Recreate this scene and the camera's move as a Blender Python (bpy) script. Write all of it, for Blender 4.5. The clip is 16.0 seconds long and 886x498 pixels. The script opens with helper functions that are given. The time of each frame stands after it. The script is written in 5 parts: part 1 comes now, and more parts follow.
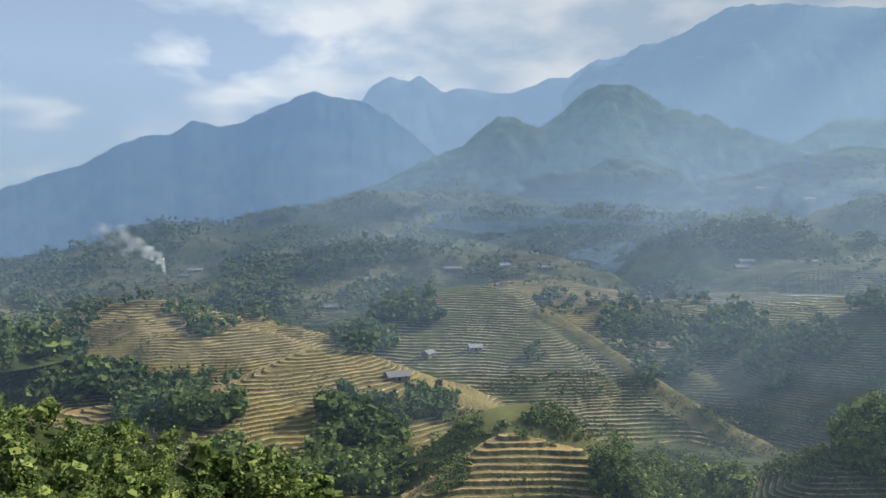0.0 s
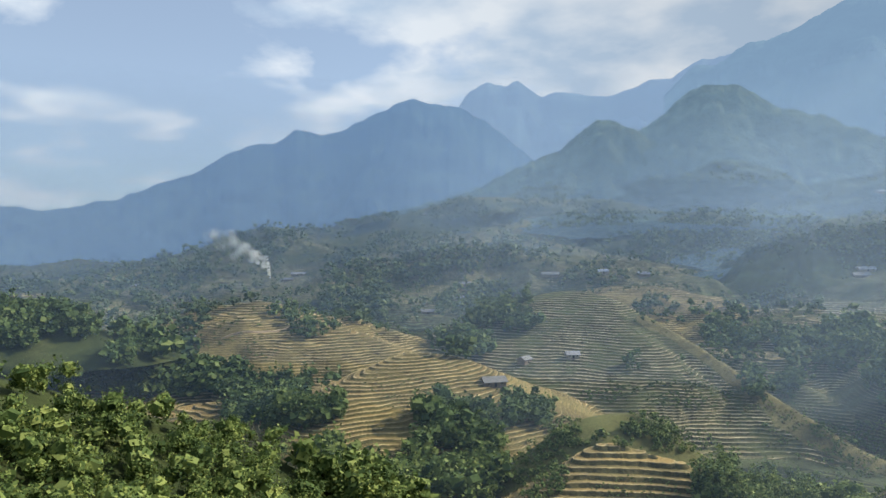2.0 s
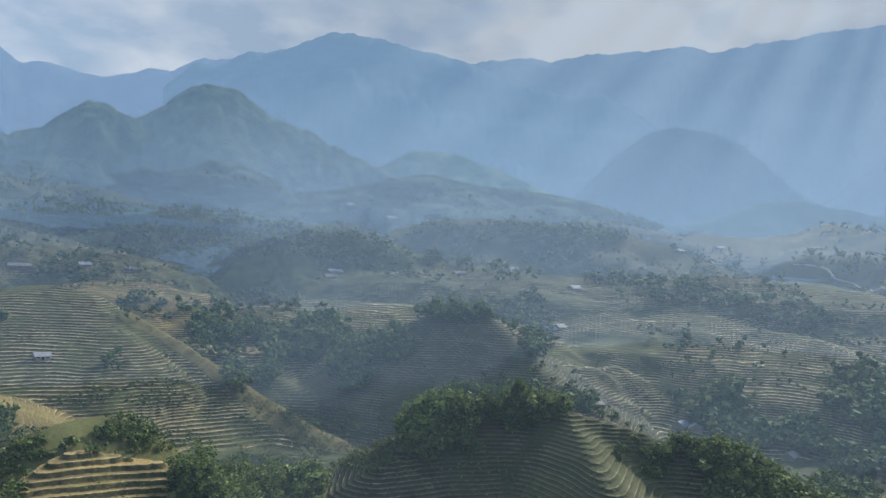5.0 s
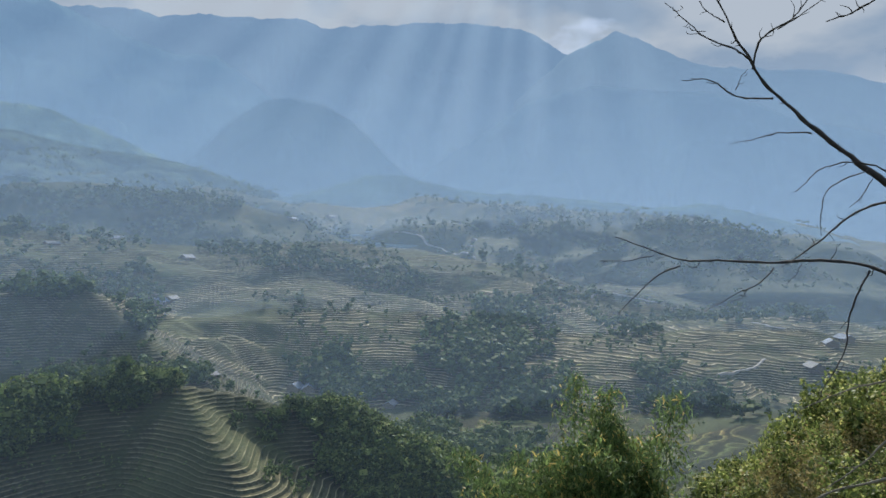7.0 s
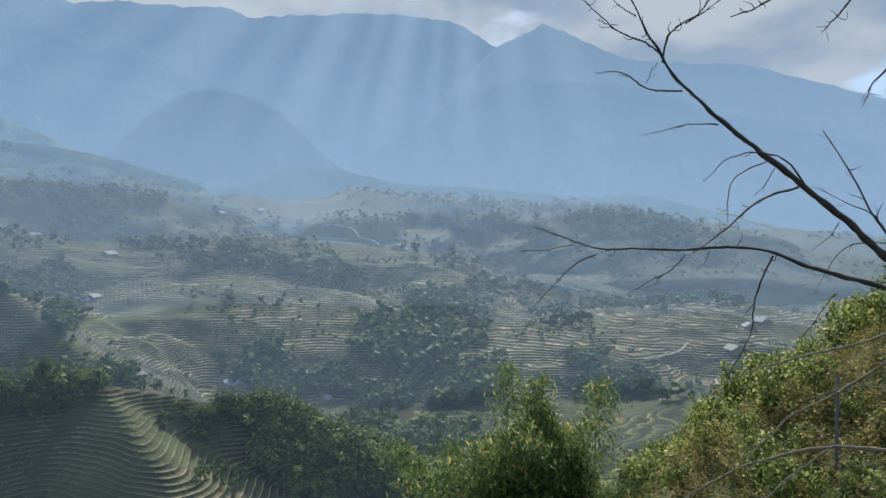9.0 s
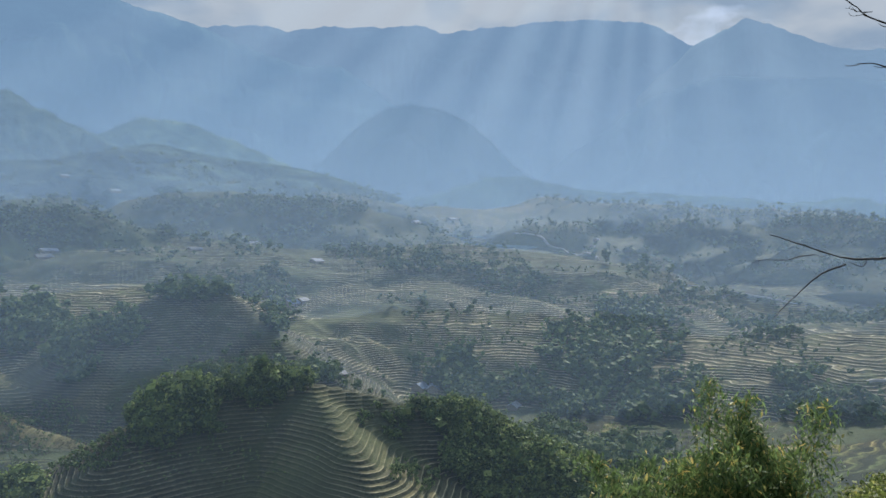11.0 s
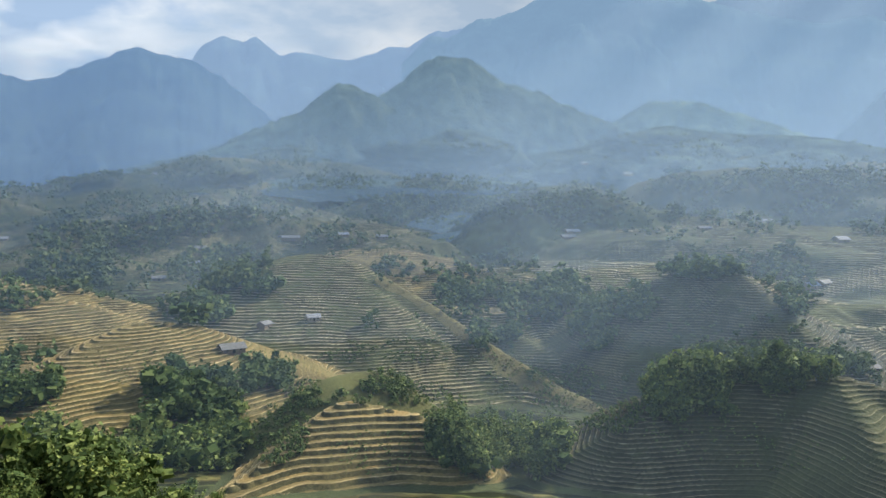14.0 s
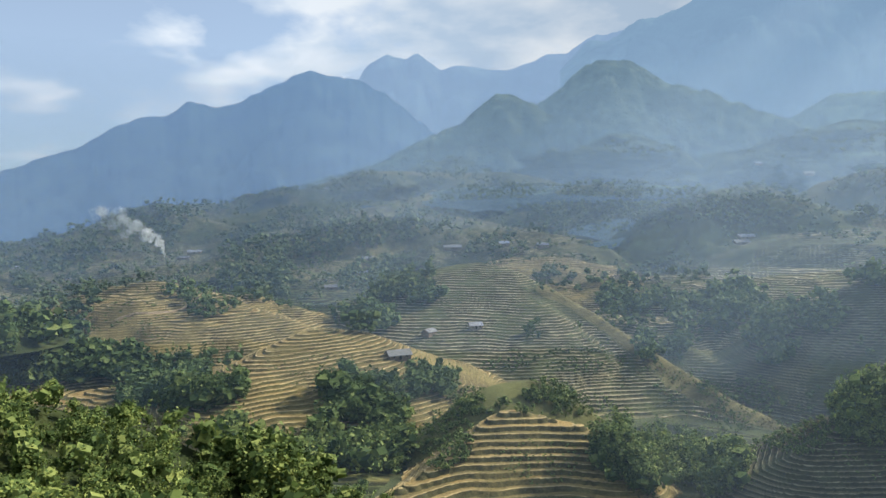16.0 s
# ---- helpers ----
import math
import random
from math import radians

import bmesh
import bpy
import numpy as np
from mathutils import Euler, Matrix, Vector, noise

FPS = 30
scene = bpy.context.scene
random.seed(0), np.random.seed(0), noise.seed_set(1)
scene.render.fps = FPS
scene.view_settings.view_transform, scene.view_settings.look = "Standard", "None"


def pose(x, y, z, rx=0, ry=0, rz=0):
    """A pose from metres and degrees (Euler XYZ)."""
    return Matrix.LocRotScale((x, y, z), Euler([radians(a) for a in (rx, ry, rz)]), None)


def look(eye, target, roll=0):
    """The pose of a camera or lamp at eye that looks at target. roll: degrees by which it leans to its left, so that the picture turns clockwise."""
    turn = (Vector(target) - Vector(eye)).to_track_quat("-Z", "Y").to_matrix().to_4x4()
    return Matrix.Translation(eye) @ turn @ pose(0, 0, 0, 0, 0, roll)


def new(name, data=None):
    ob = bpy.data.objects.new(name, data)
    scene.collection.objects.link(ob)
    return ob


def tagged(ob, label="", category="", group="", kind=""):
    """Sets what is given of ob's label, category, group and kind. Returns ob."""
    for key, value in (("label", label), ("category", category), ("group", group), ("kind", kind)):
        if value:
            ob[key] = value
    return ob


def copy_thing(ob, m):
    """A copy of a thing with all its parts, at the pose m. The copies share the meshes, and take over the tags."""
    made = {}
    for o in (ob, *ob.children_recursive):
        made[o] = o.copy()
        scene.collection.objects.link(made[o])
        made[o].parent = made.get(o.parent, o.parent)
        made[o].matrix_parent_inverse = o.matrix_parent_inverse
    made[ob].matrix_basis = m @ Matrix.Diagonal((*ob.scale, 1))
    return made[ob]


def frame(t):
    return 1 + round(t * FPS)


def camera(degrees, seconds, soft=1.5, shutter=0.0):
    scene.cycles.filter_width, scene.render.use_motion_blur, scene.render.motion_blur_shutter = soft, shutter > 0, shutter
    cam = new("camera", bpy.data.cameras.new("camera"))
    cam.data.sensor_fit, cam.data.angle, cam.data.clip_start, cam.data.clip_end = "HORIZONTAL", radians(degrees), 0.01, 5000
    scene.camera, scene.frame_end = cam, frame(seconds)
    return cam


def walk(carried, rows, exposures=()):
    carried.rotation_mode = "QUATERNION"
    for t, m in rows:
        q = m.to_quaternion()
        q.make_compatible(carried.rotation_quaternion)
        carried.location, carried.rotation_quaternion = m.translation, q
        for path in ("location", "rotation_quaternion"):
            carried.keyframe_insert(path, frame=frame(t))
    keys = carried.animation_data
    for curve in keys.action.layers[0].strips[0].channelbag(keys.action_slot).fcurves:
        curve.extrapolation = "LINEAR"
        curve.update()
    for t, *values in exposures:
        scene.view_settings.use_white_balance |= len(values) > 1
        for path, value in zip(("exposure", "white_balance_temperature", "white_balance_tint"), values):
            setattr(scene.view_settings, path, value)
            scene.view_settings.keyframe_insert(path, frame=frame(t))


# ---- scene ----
EYE_Z = 150.0          # height of the lookout over the valley datum
ARM = 0.7              # the camera is held this far before the turning body


def stand(yaw, pitch, roll):
    """The camera at the lookout, turned on the spot at arm's length."""
    a = radians(-yaw)
    return pose(ARM * math.sin(a), ARM * math.cos(a), EYE_Z, 90 + pitch, roll, yaw)


cam = camera(61.58, 16.0)
walk(cam, [
    (0, stand(1.28, 0.53, 0.76)),
    (0.5, stand(5.59, 0.65, 1.17)),
    (1, stand(9.46, 0.82, 1.40)),
    (1.5, stand(10.55, 0.97, 1.27)),
    (2, stand(8.69, 1.02, 0.45)),
    (2.5, stand(4.10, 0.97, -0.58)),
    (3, stand(-1.13, 1.00, -1.47)),
    (3.2, stand(-3.90, 0.87, -1.49)),
    (5.3, stand(-33.04, 1.37, -2.18)),
    (5.5, stand(-35.73, 1.32, -2.20)),
    (6, stand(-44.39, 1.01, -1.94)),
    (6.5, stand(-51.99, 0.42, -1.66)),
    (7, stand(-58.12, -0.18, -1.51)),
    (7.5, stand(-61.96, -0.61, -1.33)),
    (8, stand(-64.05, -0.82, -1.08)),
    (8.2, stand(-64.43, -0.85, -0.92)),
    (10.3, stand(-56.78, -0.21, -0.52)),
    (10.5, stand(-55.14, -0.17, -0.62)),
    (11, stand(-48.83, -0.25, -0.72)),
    (11.5, stand(-41.87, -0.51, -0.75)),
    (12, stand(-34.46, -0.89, -0.68)),
    (12.5, stand(-27.80, -1.27, -0.54)),
    (13, stand(-21.34, -1.69, -0.33)),
    (13.5, stand(-15.52, -1.94, 0.06)),
    (14, stand(-11.07, -1.97, 0.42)),
    (14.5, stand(-7.60, -1.86, 0.76)),
    (15, stand(-4.31, -1.64, 1.07)),
    (15.5, stand(-1.39, -1.40, 1.29)),
    (16, stand(1.22, -1.11, 1.46)),
], [
    (0, 0.52, 6900, 10), (2.5, 0.52, 6900, 10), (5.5, 0.30, 6380, 10), (6.5, 0.22, 6330, 10), (7.25, 0.32, 6380, 10), (8, 0.44, 6450, 10),
    (10.5, 0.30, 6380, 10), (11.5, 0.34, 6420, 10), (13.5, 0.58, 6820, 10), (16, 0.62, 6900, 10),
])

# ---- daylight ----
SUN_AZ, SUN_EL = 65.0, 34.0
sun_way = Vector((math.sin(radians(SUN_AZ)) * math.cos(radians(SUN_EL)), math.cos(radians(SUN_AZ)) * math.cos(radians(SUN_EL)), math.sin(radians(SUN_EL))))
sun = new("sun", bpy.data.lights.new("sun", "SUN"))
sun.data.energy, sun.data.angle, sun.data.color = 4.05, radians(1.0), (1.0, 0.905, 0.735)
sun.matrix_world = look(sun_way * 900, (0, 0, 0))


def sky_world():
    world = bpy.data.worlds.new("sky")
    scene.world = world
    world.use_nodes = True
    nt = world.node_tree
    n, l = nt.nodes, nt.links
    n.clear()
    out = n.new("ShaderNodeOutputWorld")
    sky = n.new("ShaderNodeTexSky")
    sky.sky_type, sky.sun_disc = "NISHITA", False
    sky.sun_elevation, sky.sun_rotation = radians(SUN_EL), radians(SUN_AZ)
    sky.altitude, sky.air_density, sky.dust_density, sky.ozone_density = 1400, 1.0, 1.2, 1.5
    clear = n.new("ShaderNodeBackground")
    clear.inputs["Strength"].default_value = 0.12
    l.new(sky.outputs["Color"], clear.inputs["Color"])
    # cloud deck: noise on the plane overhead, flattened towards the horizon
    tex = n.new("ShaderNodeTexCoord")
    sep = n.new("ShaderNodeSeparateXYZ")
    l.new(tex.outputs["Generated"], sep.inputs[0])
    add = n.new("ShaderNodeMath"); add.operation = "ADD"; add.inputs[1].default_value = 0.20
    l.new(sep.outputs["Z"], add.inputs[0])
    div = n.new("ShaderNodeVectorMath"); div.operation = "DIVIDE"
    com = n.new("ShaderNodeCombineXYZ")
    for k in range(3):
        l.new(add.outputs[0], com.inputs[k])
    l.new(tex.outputs["Generated"], div.inputs[0])
    l.new(com.outputs[0], div.inputs[1])
    big = n.new("ShaderNodeTexNoise")
    big.inputs["Scale"].default_value, big.inputs["Detail"].default_value = 2.1, 10
    big.inputs["Roughness"].default_value, big.inputs["Distortion"].default_value = 0.52, 0.15
    l.new(div.outputs[0], big.inputs["Vector"])
    ramp = n.new("ShaderNodeValToRGB")
    ramp.color_ramp.elements[0].position, ramp.color_ramp.elements[1].position = 0.49, 0.61
    tone = n.new("ShaderNodeTexNoise")
    tone.inputs["Scale"].default_value, tone.inputs["Detail"].default_value = 2.6, 6
    l.new(div.outputs[0], tone.inputs["Vector"])
    grey = n.new("ShaderNodeValToRGB")
    grey.color_ramp.elements[0].position, grey.color_ramp.elements[0].color = 0.38, (0.33, 0.44, 0.59, 1)
    grey.color_ramp.elements[1].position, grey.color_ramp.elements[1].color = 0.58, (0.55, 0.62, 0.71, 1)
    l.new(tone.outputs["Fac"], grey.inputs["Fac"])
    # the cloud is brightest round the hidden sun
    facing = n.new("ShaderNodeVectorMath"); facing.operation = "DOT_PRODUCT"
    l.new(tex.outputs["Generated"], facing.inputs[0])
    facing.inputs[1].default_value = sun_way
    halo = n.new("ShaderNodeMapRange"); halo.interpolation_type = "SMOOTHSTEP"
    halo.inputs["From Min"].default_value, halo.inputs["From Max"].default_value = 0.965, 1.0
    halo.inputs["To Min"].default_value, halo.inputs["To Max"].default_value = 0.0, 16.0
    l.new(facing.outputs["Value"], halo.inputs["Value"])
    cloud = n.new("ShaderNodeBackground")
    l.new(grey.outputs["Color"], cloud.inputs["Color"])
    dim = n.new("ShaderNodeMapRange")
    dim.inputs["From Min"].default_value, dim.inputs["From Max"].default_value = 0.25, 0.8
    dim.inputs["To Min"].default_value, dim.inputs["To Max"].default_value = 1.0, 0.68
    l.new(facing.outputs["Value"], dim.inputs["Value"])
    lit = n.new("ShaderNodeMath"); lit.operation = "ADD"
    l.new(halo.outputs[0], lit.inputs[0])
    l.new(dim.outputs[0], lit.inputs[1])
    l.new(lit.outputs[0], cloud.inputs["Strength"])
    # clouds thicken towards the sun's side
    thick = n.new("ShaderNodeMapRange")
    thick.inputs["From Min"].default_value, thick.inputs["From Max"].default_value = 0.15, 0.75
    thick.inputs["To Min"].default_value, thick.inputs["To Max"].default_value = 0.0, 0.22
    l.new(facing.outputs["Value"], thick.inputs["Value"])
    more = n.new("ShaderNodeMath"); more.operation = "ADD"
    l.new(big.outputs["Fac"], more.inputs[0])
    l.new(thick.outputs[0], more.inputs[1])
    l.new(more.outputs[0], ramp.inputs["Fac"])
    pale = n.new("ShaderNodeBackground")
    pale.inputs["Color"].default_value, pale.inputs["Strength"].default_value = (0.38, 0.49, 0.65, 1), 0.86
    air = n.new("ShaderNodeMixShader")
    air.inputs["Fac"].default_value = 0.45
    l.new(clear.outputs[0], air.inputs[1])
    l.new(pale.outputs[0], air.inputs[2])
    mix = n.new("ShaderNodeMixShader")
    l.new(ramp.outputs["Color"], mix.inputs["Fac"])
    l.new(air.outputs[0], mix.inputs[1])
    l.new(cloud.outputs[0], mix.inputs[2])
    l.new(mix.outputs[0], out.inputs["Surface"])


sky_world()

# ---- materials ----


def nodes_of(name):
    m = bpy.data.materials.new(name)
    m.use_nodes = True
    nt = m.node_tree
    return m, nt.nodes, nt.links, nt.nodes["Principled BSDF"], nt.nodes["Material Output"]


def noise_node(n, l, vec, scale, detail=5, rough=0.6, warp=0.0):
    t = n.new("ShaderNodeTexNoise")
    t.inputs["Scale"].default_value, t.inputs["Detail"].default_value = scale, detail
    t.inputs["Roughness"].default_value, t.inputs["Distortion"].default_value = rough, warp
    l.new(vec, t.inputs["Vector"])
    return t.outputs["Fac"]


def ramp_node(n, l, fac, stops):
    r = n.new("ShaderNodeValToRGB")
    e = r.color_ramp.elements
    while len(e) < len(stops):
        e.new(0.5)
    for k, (p, c) in enumerate(stops):
        e[k].position, e[k].color = p, (*c, 1)
    l.new(fac, r.inputs["Fac"])
    return r.outputs["Color"]


def mix_node(n, l, fac, a, b, how="MIX"):
    m = n.new("ShaderNodeMix")
    m.data_type, m.blend_type = "RGBA", how
    if isinstance(fac, float):
        m.inputs[0].default_value = fac
    else:
        l.new(fac, m.inputs[0])
    for sock, v in ((m.inputs[6], a), (m.inputs[7], b)):
        if isinstance(v, tuple):
            sock.default_value = (*v, 1)
        else:
            l.new(v, sock)
    return m.outputs[2]


def bump_node(n, l, b, height, strength, dist):
    u = n.new("ShaderNodeBump")
    u.inputs["Strength"].default_value, u.inputs["Distance"].default_value = strength, dist
    l.new(height, u.inputs["Height"])
    l.new(u.outputs[0], b.inputs["Normal"])


def soil(name, stops, fine=0.9, coarse=0.035, rough=0.95, relief=0.5):
    """Earth, stubble or grass: blotches tens of metres wide under metre-wide grain."""
    m, n, l, b, o = nodes_of(name)
    pos = n.new("ShaderNodeNewGeometry").outputs["Position"]
    big = noise_node(n, l, pos, coarse, 6, 0.65, 0.6)
    small = noise_node(n, l, pos, fine, 4, 0.7)
    c = ramp_node(n, l, big, stops)
    g = ramp_node(n, l, small, [(0.30, (0.55, 0.55, 0.55)), (0.72, (1.3, 1.3, 1.3))])
    l.new(mix_node(n, l, 0.85, c, g, "MULTIPLY"), b.inputs["Base Color"])
    b.inputs["Roughness"].default_value = rough
    b.inputs["Specular IOR Level"].default_value = 0.15
    bump_node(n, l, b, small, relief, 0.5)
    return m


def leaf(name, dark, light, tip, scatter=0.35, share=0.65, gloss=0.1):
    """Leaves: colour varies from leaf to leaf and from clump to clump, and light comes through."""
    m, n, l, b, o = nodes_of(name)
    geo = n.new("ShaderNodeNewGeometry")
    c = ramp_node(n, l, geo.outputs["Random Per Island"], [(0.0, dark), (share, light), (1.0, tip)])
    big = noise_node(n, l, geo.outputs["Position"], 0.06, 4)
    g = ramp_node(n, l, big, [(0.35, (0.62, 0.68, 0.66)), (0.65, (1.25, 1.2, 1.1))])
    c = mix_node(n, l, 0.9, c, g, "MULTIPLY")
    l.new(c, b.inputs["Base Color"])
    b.inputs["Roughness"].default_value = 0.8 - gloss
    b.inputs["Specular IOR Level"].default_value = gloss
    t = n.new("ShaderNodeBsdfTranslucent")
    l.new(c, t.inputs["Color"])
    s = n.new("ShaderNodeMixShader")
    s.inputs["Fac"].default_value = scatter
    l.new(b.outputs[0], s.inputs[1])
    l.new(t.outputs[0], s.inputs[2])
    l.new(s.outputs[0], o.inputs["Surface"])
    return m


def distance(name, forest, haze_glow, relief=0.35):
    """A far range: wooded slopes whose emission stands in for the haze before them."""
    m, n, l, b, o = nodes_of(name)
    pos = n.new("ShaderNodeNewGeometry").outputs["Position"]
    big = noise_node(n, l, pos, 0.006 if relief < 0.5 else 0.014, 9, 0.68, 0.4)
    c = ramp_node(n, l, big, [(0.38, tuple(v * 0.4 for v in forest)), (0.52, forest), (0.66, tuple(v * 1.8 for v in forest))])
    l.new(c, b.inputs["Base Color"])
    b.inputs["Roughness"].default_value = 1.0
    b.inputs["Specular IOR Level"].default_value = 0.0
    b.inputs["Emission Color"].default_value = (*haze_glow, 1)
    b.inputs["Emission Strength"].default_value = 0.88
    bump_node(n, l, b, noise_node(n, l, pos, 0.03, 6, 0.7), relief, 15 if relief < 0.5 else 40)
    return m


def plain(name, col, rough=0.7, metal=0.0, wear=0.3, scale=1.5):
    m, n, l, b, o = nodes_of(name)
    pos = n.new("ShaderNodeTexCoord").outputs["Object"]
    f = noise_node(n, l, pos, scale, 6, 0.7)
    c = ramp_node(n, l, f, [(0.3, tuple(v * (1 - wear) for v in col)), (0.7, tuple(min(1, v * (1 + wear * 0.6)) for v in col))])
    l.new(c, b.inputs["Base Color"])
    b.inputs["Roughness"].default_value, b.inputs["Metallic"].default_value = rough, metal
    bump_node(n, l, b, f, 0.25, 0.03)
    return m


def ground_stuff():
    """The wide ground: scrub and grass, with terraced fields as contour bands where the blotches say so."""
    m, n, l, b, o = nodes_of("hill_ground")
    pos = n.new("ShaderNodeNewGeometry").outputs["Position"]
    big = noise_node(n, l, pos, 0.016, 8, 0.62, 0.9)
    small = noise_node(n, l, pos, 0.5, 5, 0.75)
    scrub = ramp_node(n, l, big, [(0.38, (0.028, 0.044, 0.024)), (0.48, (0.046, 0.060, 0.031)), (0.57, (0.070, 0.074, 0.038)), (0.72, (0.115, 0.10, 0.052))])
    sep = n.new("ShaderNodeSeparateXYZ")
    l.new(pos, sep.inputs[0])
    wob = n.new("ShaderNodeMath"); wob.operation = "MULTIPLY_ADD"
    wob.inputs[1].default_value = 12.0
    l.new(noise_node(n, l, pos, 0.02, 3), wob.inputs[0])
    l.new(sep.outputs["Z"], wob.inputs[2])
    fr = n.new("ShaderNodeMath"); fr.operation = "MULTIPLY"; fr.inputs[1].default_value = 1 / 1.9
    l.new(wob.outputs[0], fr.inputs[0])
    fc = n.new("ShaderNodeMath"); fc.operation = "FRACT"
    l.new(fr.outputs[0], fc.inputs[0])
    # no steps on this sheet: dark banks and bright lips are coloured bands
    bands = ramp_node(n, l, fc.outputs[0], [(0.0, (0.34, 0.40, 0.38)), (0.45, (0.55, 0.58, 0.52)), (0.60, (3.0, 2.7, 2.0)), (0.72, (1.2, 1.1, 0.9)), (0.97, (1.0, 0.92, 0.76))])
    where = ramp_node(n, l, noise_node(n, l, pos, 0.006, 4, 0.5), [(0.22, (0, 0, 0)), (0.30, (1, 1, 1))])
    plots = n.new("ShaderNodeTexVoronoi")
    plots.inputs["Scale"].default_value = 0.024
    warped = n.new("ShaderNodeVectorMath"); warped.operation = "MULTIPLY_ADD"
    shift = n.new("ShaderNodeTexNoise")
    shift.inputs["Scale"].default_value = 0.03
    l.new(pos, shift.inputs["Vector"])
    l.new(shift.outputs["Color"], warped.inputs[0])
    warped.inputs[1].default_value = (45, 45, 45)
    l.new(pos, warped.inputs[2])
    l.new(warped.outputs[0], plots.inputs["Vector"])
    plot = n.new("ShaderNodeSeparateColor")
    l.new(plots.outputs["Color"], plot.inputs[0])
    tint = ramp_node(n, l, plot.outputs[0], [(0.0, (0.50, 0.58, 0.55)), (0.4, (0.85, 0.90, 0.80)), (0.75, (1.1, 1.05, 0.92)), (1.0, (1.4, 1.25, 1.0))])
    scrub = mix_node(n, l, 0.9, scrub, tint, "MULTIPLY")
    striped = mix_node(n, l, 1.0, scrub, bands, "MULTIPLY")
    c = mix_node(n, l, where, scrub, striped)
    g = ramp_node(n, l, small, [(0.3, (0.55, 0.55, 0.55)), (0.72, (1.3, 1.3, 1.3))])
    l.new(mix_node(n, l, 0.8, c, g, "MULTIPLY"), b.inputs["Base Color"])
    b.inputs["Roughness"].default_value = 0.95
    b.inputs["Specular IOR Level"].default_value = 0.15
    bump_node(n, l, b, small, 0.6, 1.0)
    return m


GROUND = ground_stuff()
# its bluish emission is haze put into the far slopes
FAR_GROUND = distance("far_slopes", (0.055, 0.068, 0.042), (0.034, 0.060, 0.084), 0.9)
GRASS = soil("hill_grass", [(0.35, (0.055, 0.075, 0.032)), (0.55, (0.105, 0.115, 0.05)), (0.7, (0.20, 0.17, 0.085))])
SCRUBFLOOR = soil("forest_floor", [(0.35, (0.02, 0.032, 0.012)), (0.6, (0.045, 0.06, 0.02)), (0.75, (0.09, 0.1, 0.035))])
NEARLEAF = leaf("thicket_leaf", (0.028, 0.054, 0.020), (0.135, 0.195, 0.062), (0.30, 0.35, 0.115), 0.24)
MIDLEAF = leaf("grove_leaf", (0.040, 0.072, 0.028), (0.098, 0.150, 0.052), (0.17, 0.215, 0.075), 0.25)
FARLEAF = leaf("far_grove_leaf", (0.048, 0.078, 0.036), (0.102, 0.142, 0.058), (0.17, 0.205, 0.085), 0.2)
BAMBOOLEAF = leaf("bamboo_leaf", (0.034, 0.064, 0.026), (0.195, 0.285, 0.105), (0.58, 0.44, 0.15), 0.5, 0.88, 0.25)
BARK = plain("grey_bark", (0.058, 0.048, 0.042), 0.9, 0, 0.5, 30)
# paler bark copy: sunlight put into the colour of the lower limbs
LITBARK = plain("sunlit_bark", (0.20, 0.175, 0.125), 0.9, 0, 0.55, 30)
CULM = plain("bamboo_culm", (0.12, 0.13, 0.05), 0.6)
TIN = plain("tin_roof", (0.26, 0.27, 0.29), 0.85, 0.0)
SLATE = plain("fibre_cement_roof", (0.16, 0.165, 0.17), 0.8)
BLUETIN = plain("pale_blue_sheet_roof", (0.21, 0.25, 0.31), 0.85, 0.0)
PLANK = plain("weathered_plank", (0.15, 0.11, 0.075), 0.85)
PLASTER = plain("house_plaster", (0.24, 0.20, 0.15), 0.9)
DARK = plain("opening_shade", (0.02, 0.02, 0.02), 0.9)
CONCRETE = plain("concrete", (0.33, 0.31, 0.27), 0.9, 0, 0.25, 0.6)
DIRT = plain("dirt_track", (0.23, 0.18, 0.115), 0.95, 0, 0.4, 0.6)
SMOKE = leaf("white_smoke", (0.78, 0.80, 0.83), (0.84, 0.86, 0.88), (0.88, 0.90, 0.92), 0.6)

# ---- helpers for building ----


def grid_hash(ix, iy, seed):
    h = (ix.astype(np.int64) * 374761393 + iy.astype(np.int64) * 668265263 + seed * 144665) & 0x7FFFFFFF
    h = ((h ^ (h >> 13)) * 1274126177) & 0x7FFFFFFF
    return ((h ^ (h >> 16)) & 0xFFFF) / 65535.0


def vnoise(x, y, seed=0):
    x, y = np.asarray(x, float), np.asarray(y, float)
    ix, iy = np.floor(x), np.floor(y)
    fx, fy = x - ix, y - iy
    fx, fy = fx * fx * (3 - 2 * fx), fy * fy * (3 - 2 * fy)
    a, b = grid_hash(ix, iy, seed), grid_hash(ix + 1, iy, seed)
    c, d = grid_hash(ix, iy + 1, seed), grid_hash(ix + 1, iy + 1, seed)
    return (a * (1 - fx) + b * fx) * (1 - fy) + (c * (1 - fx) + d * fx) * fy - 0.5


def fbm(x, y, seed=0, octaves=5, gain=0.5):
    s, amp = 0.0, 1.0
    for k in range(octaves):
        s = s + amp * vnoise(x * 2 ** k, y * 2 ** k, seed + k)
        amp *= gain
    return s


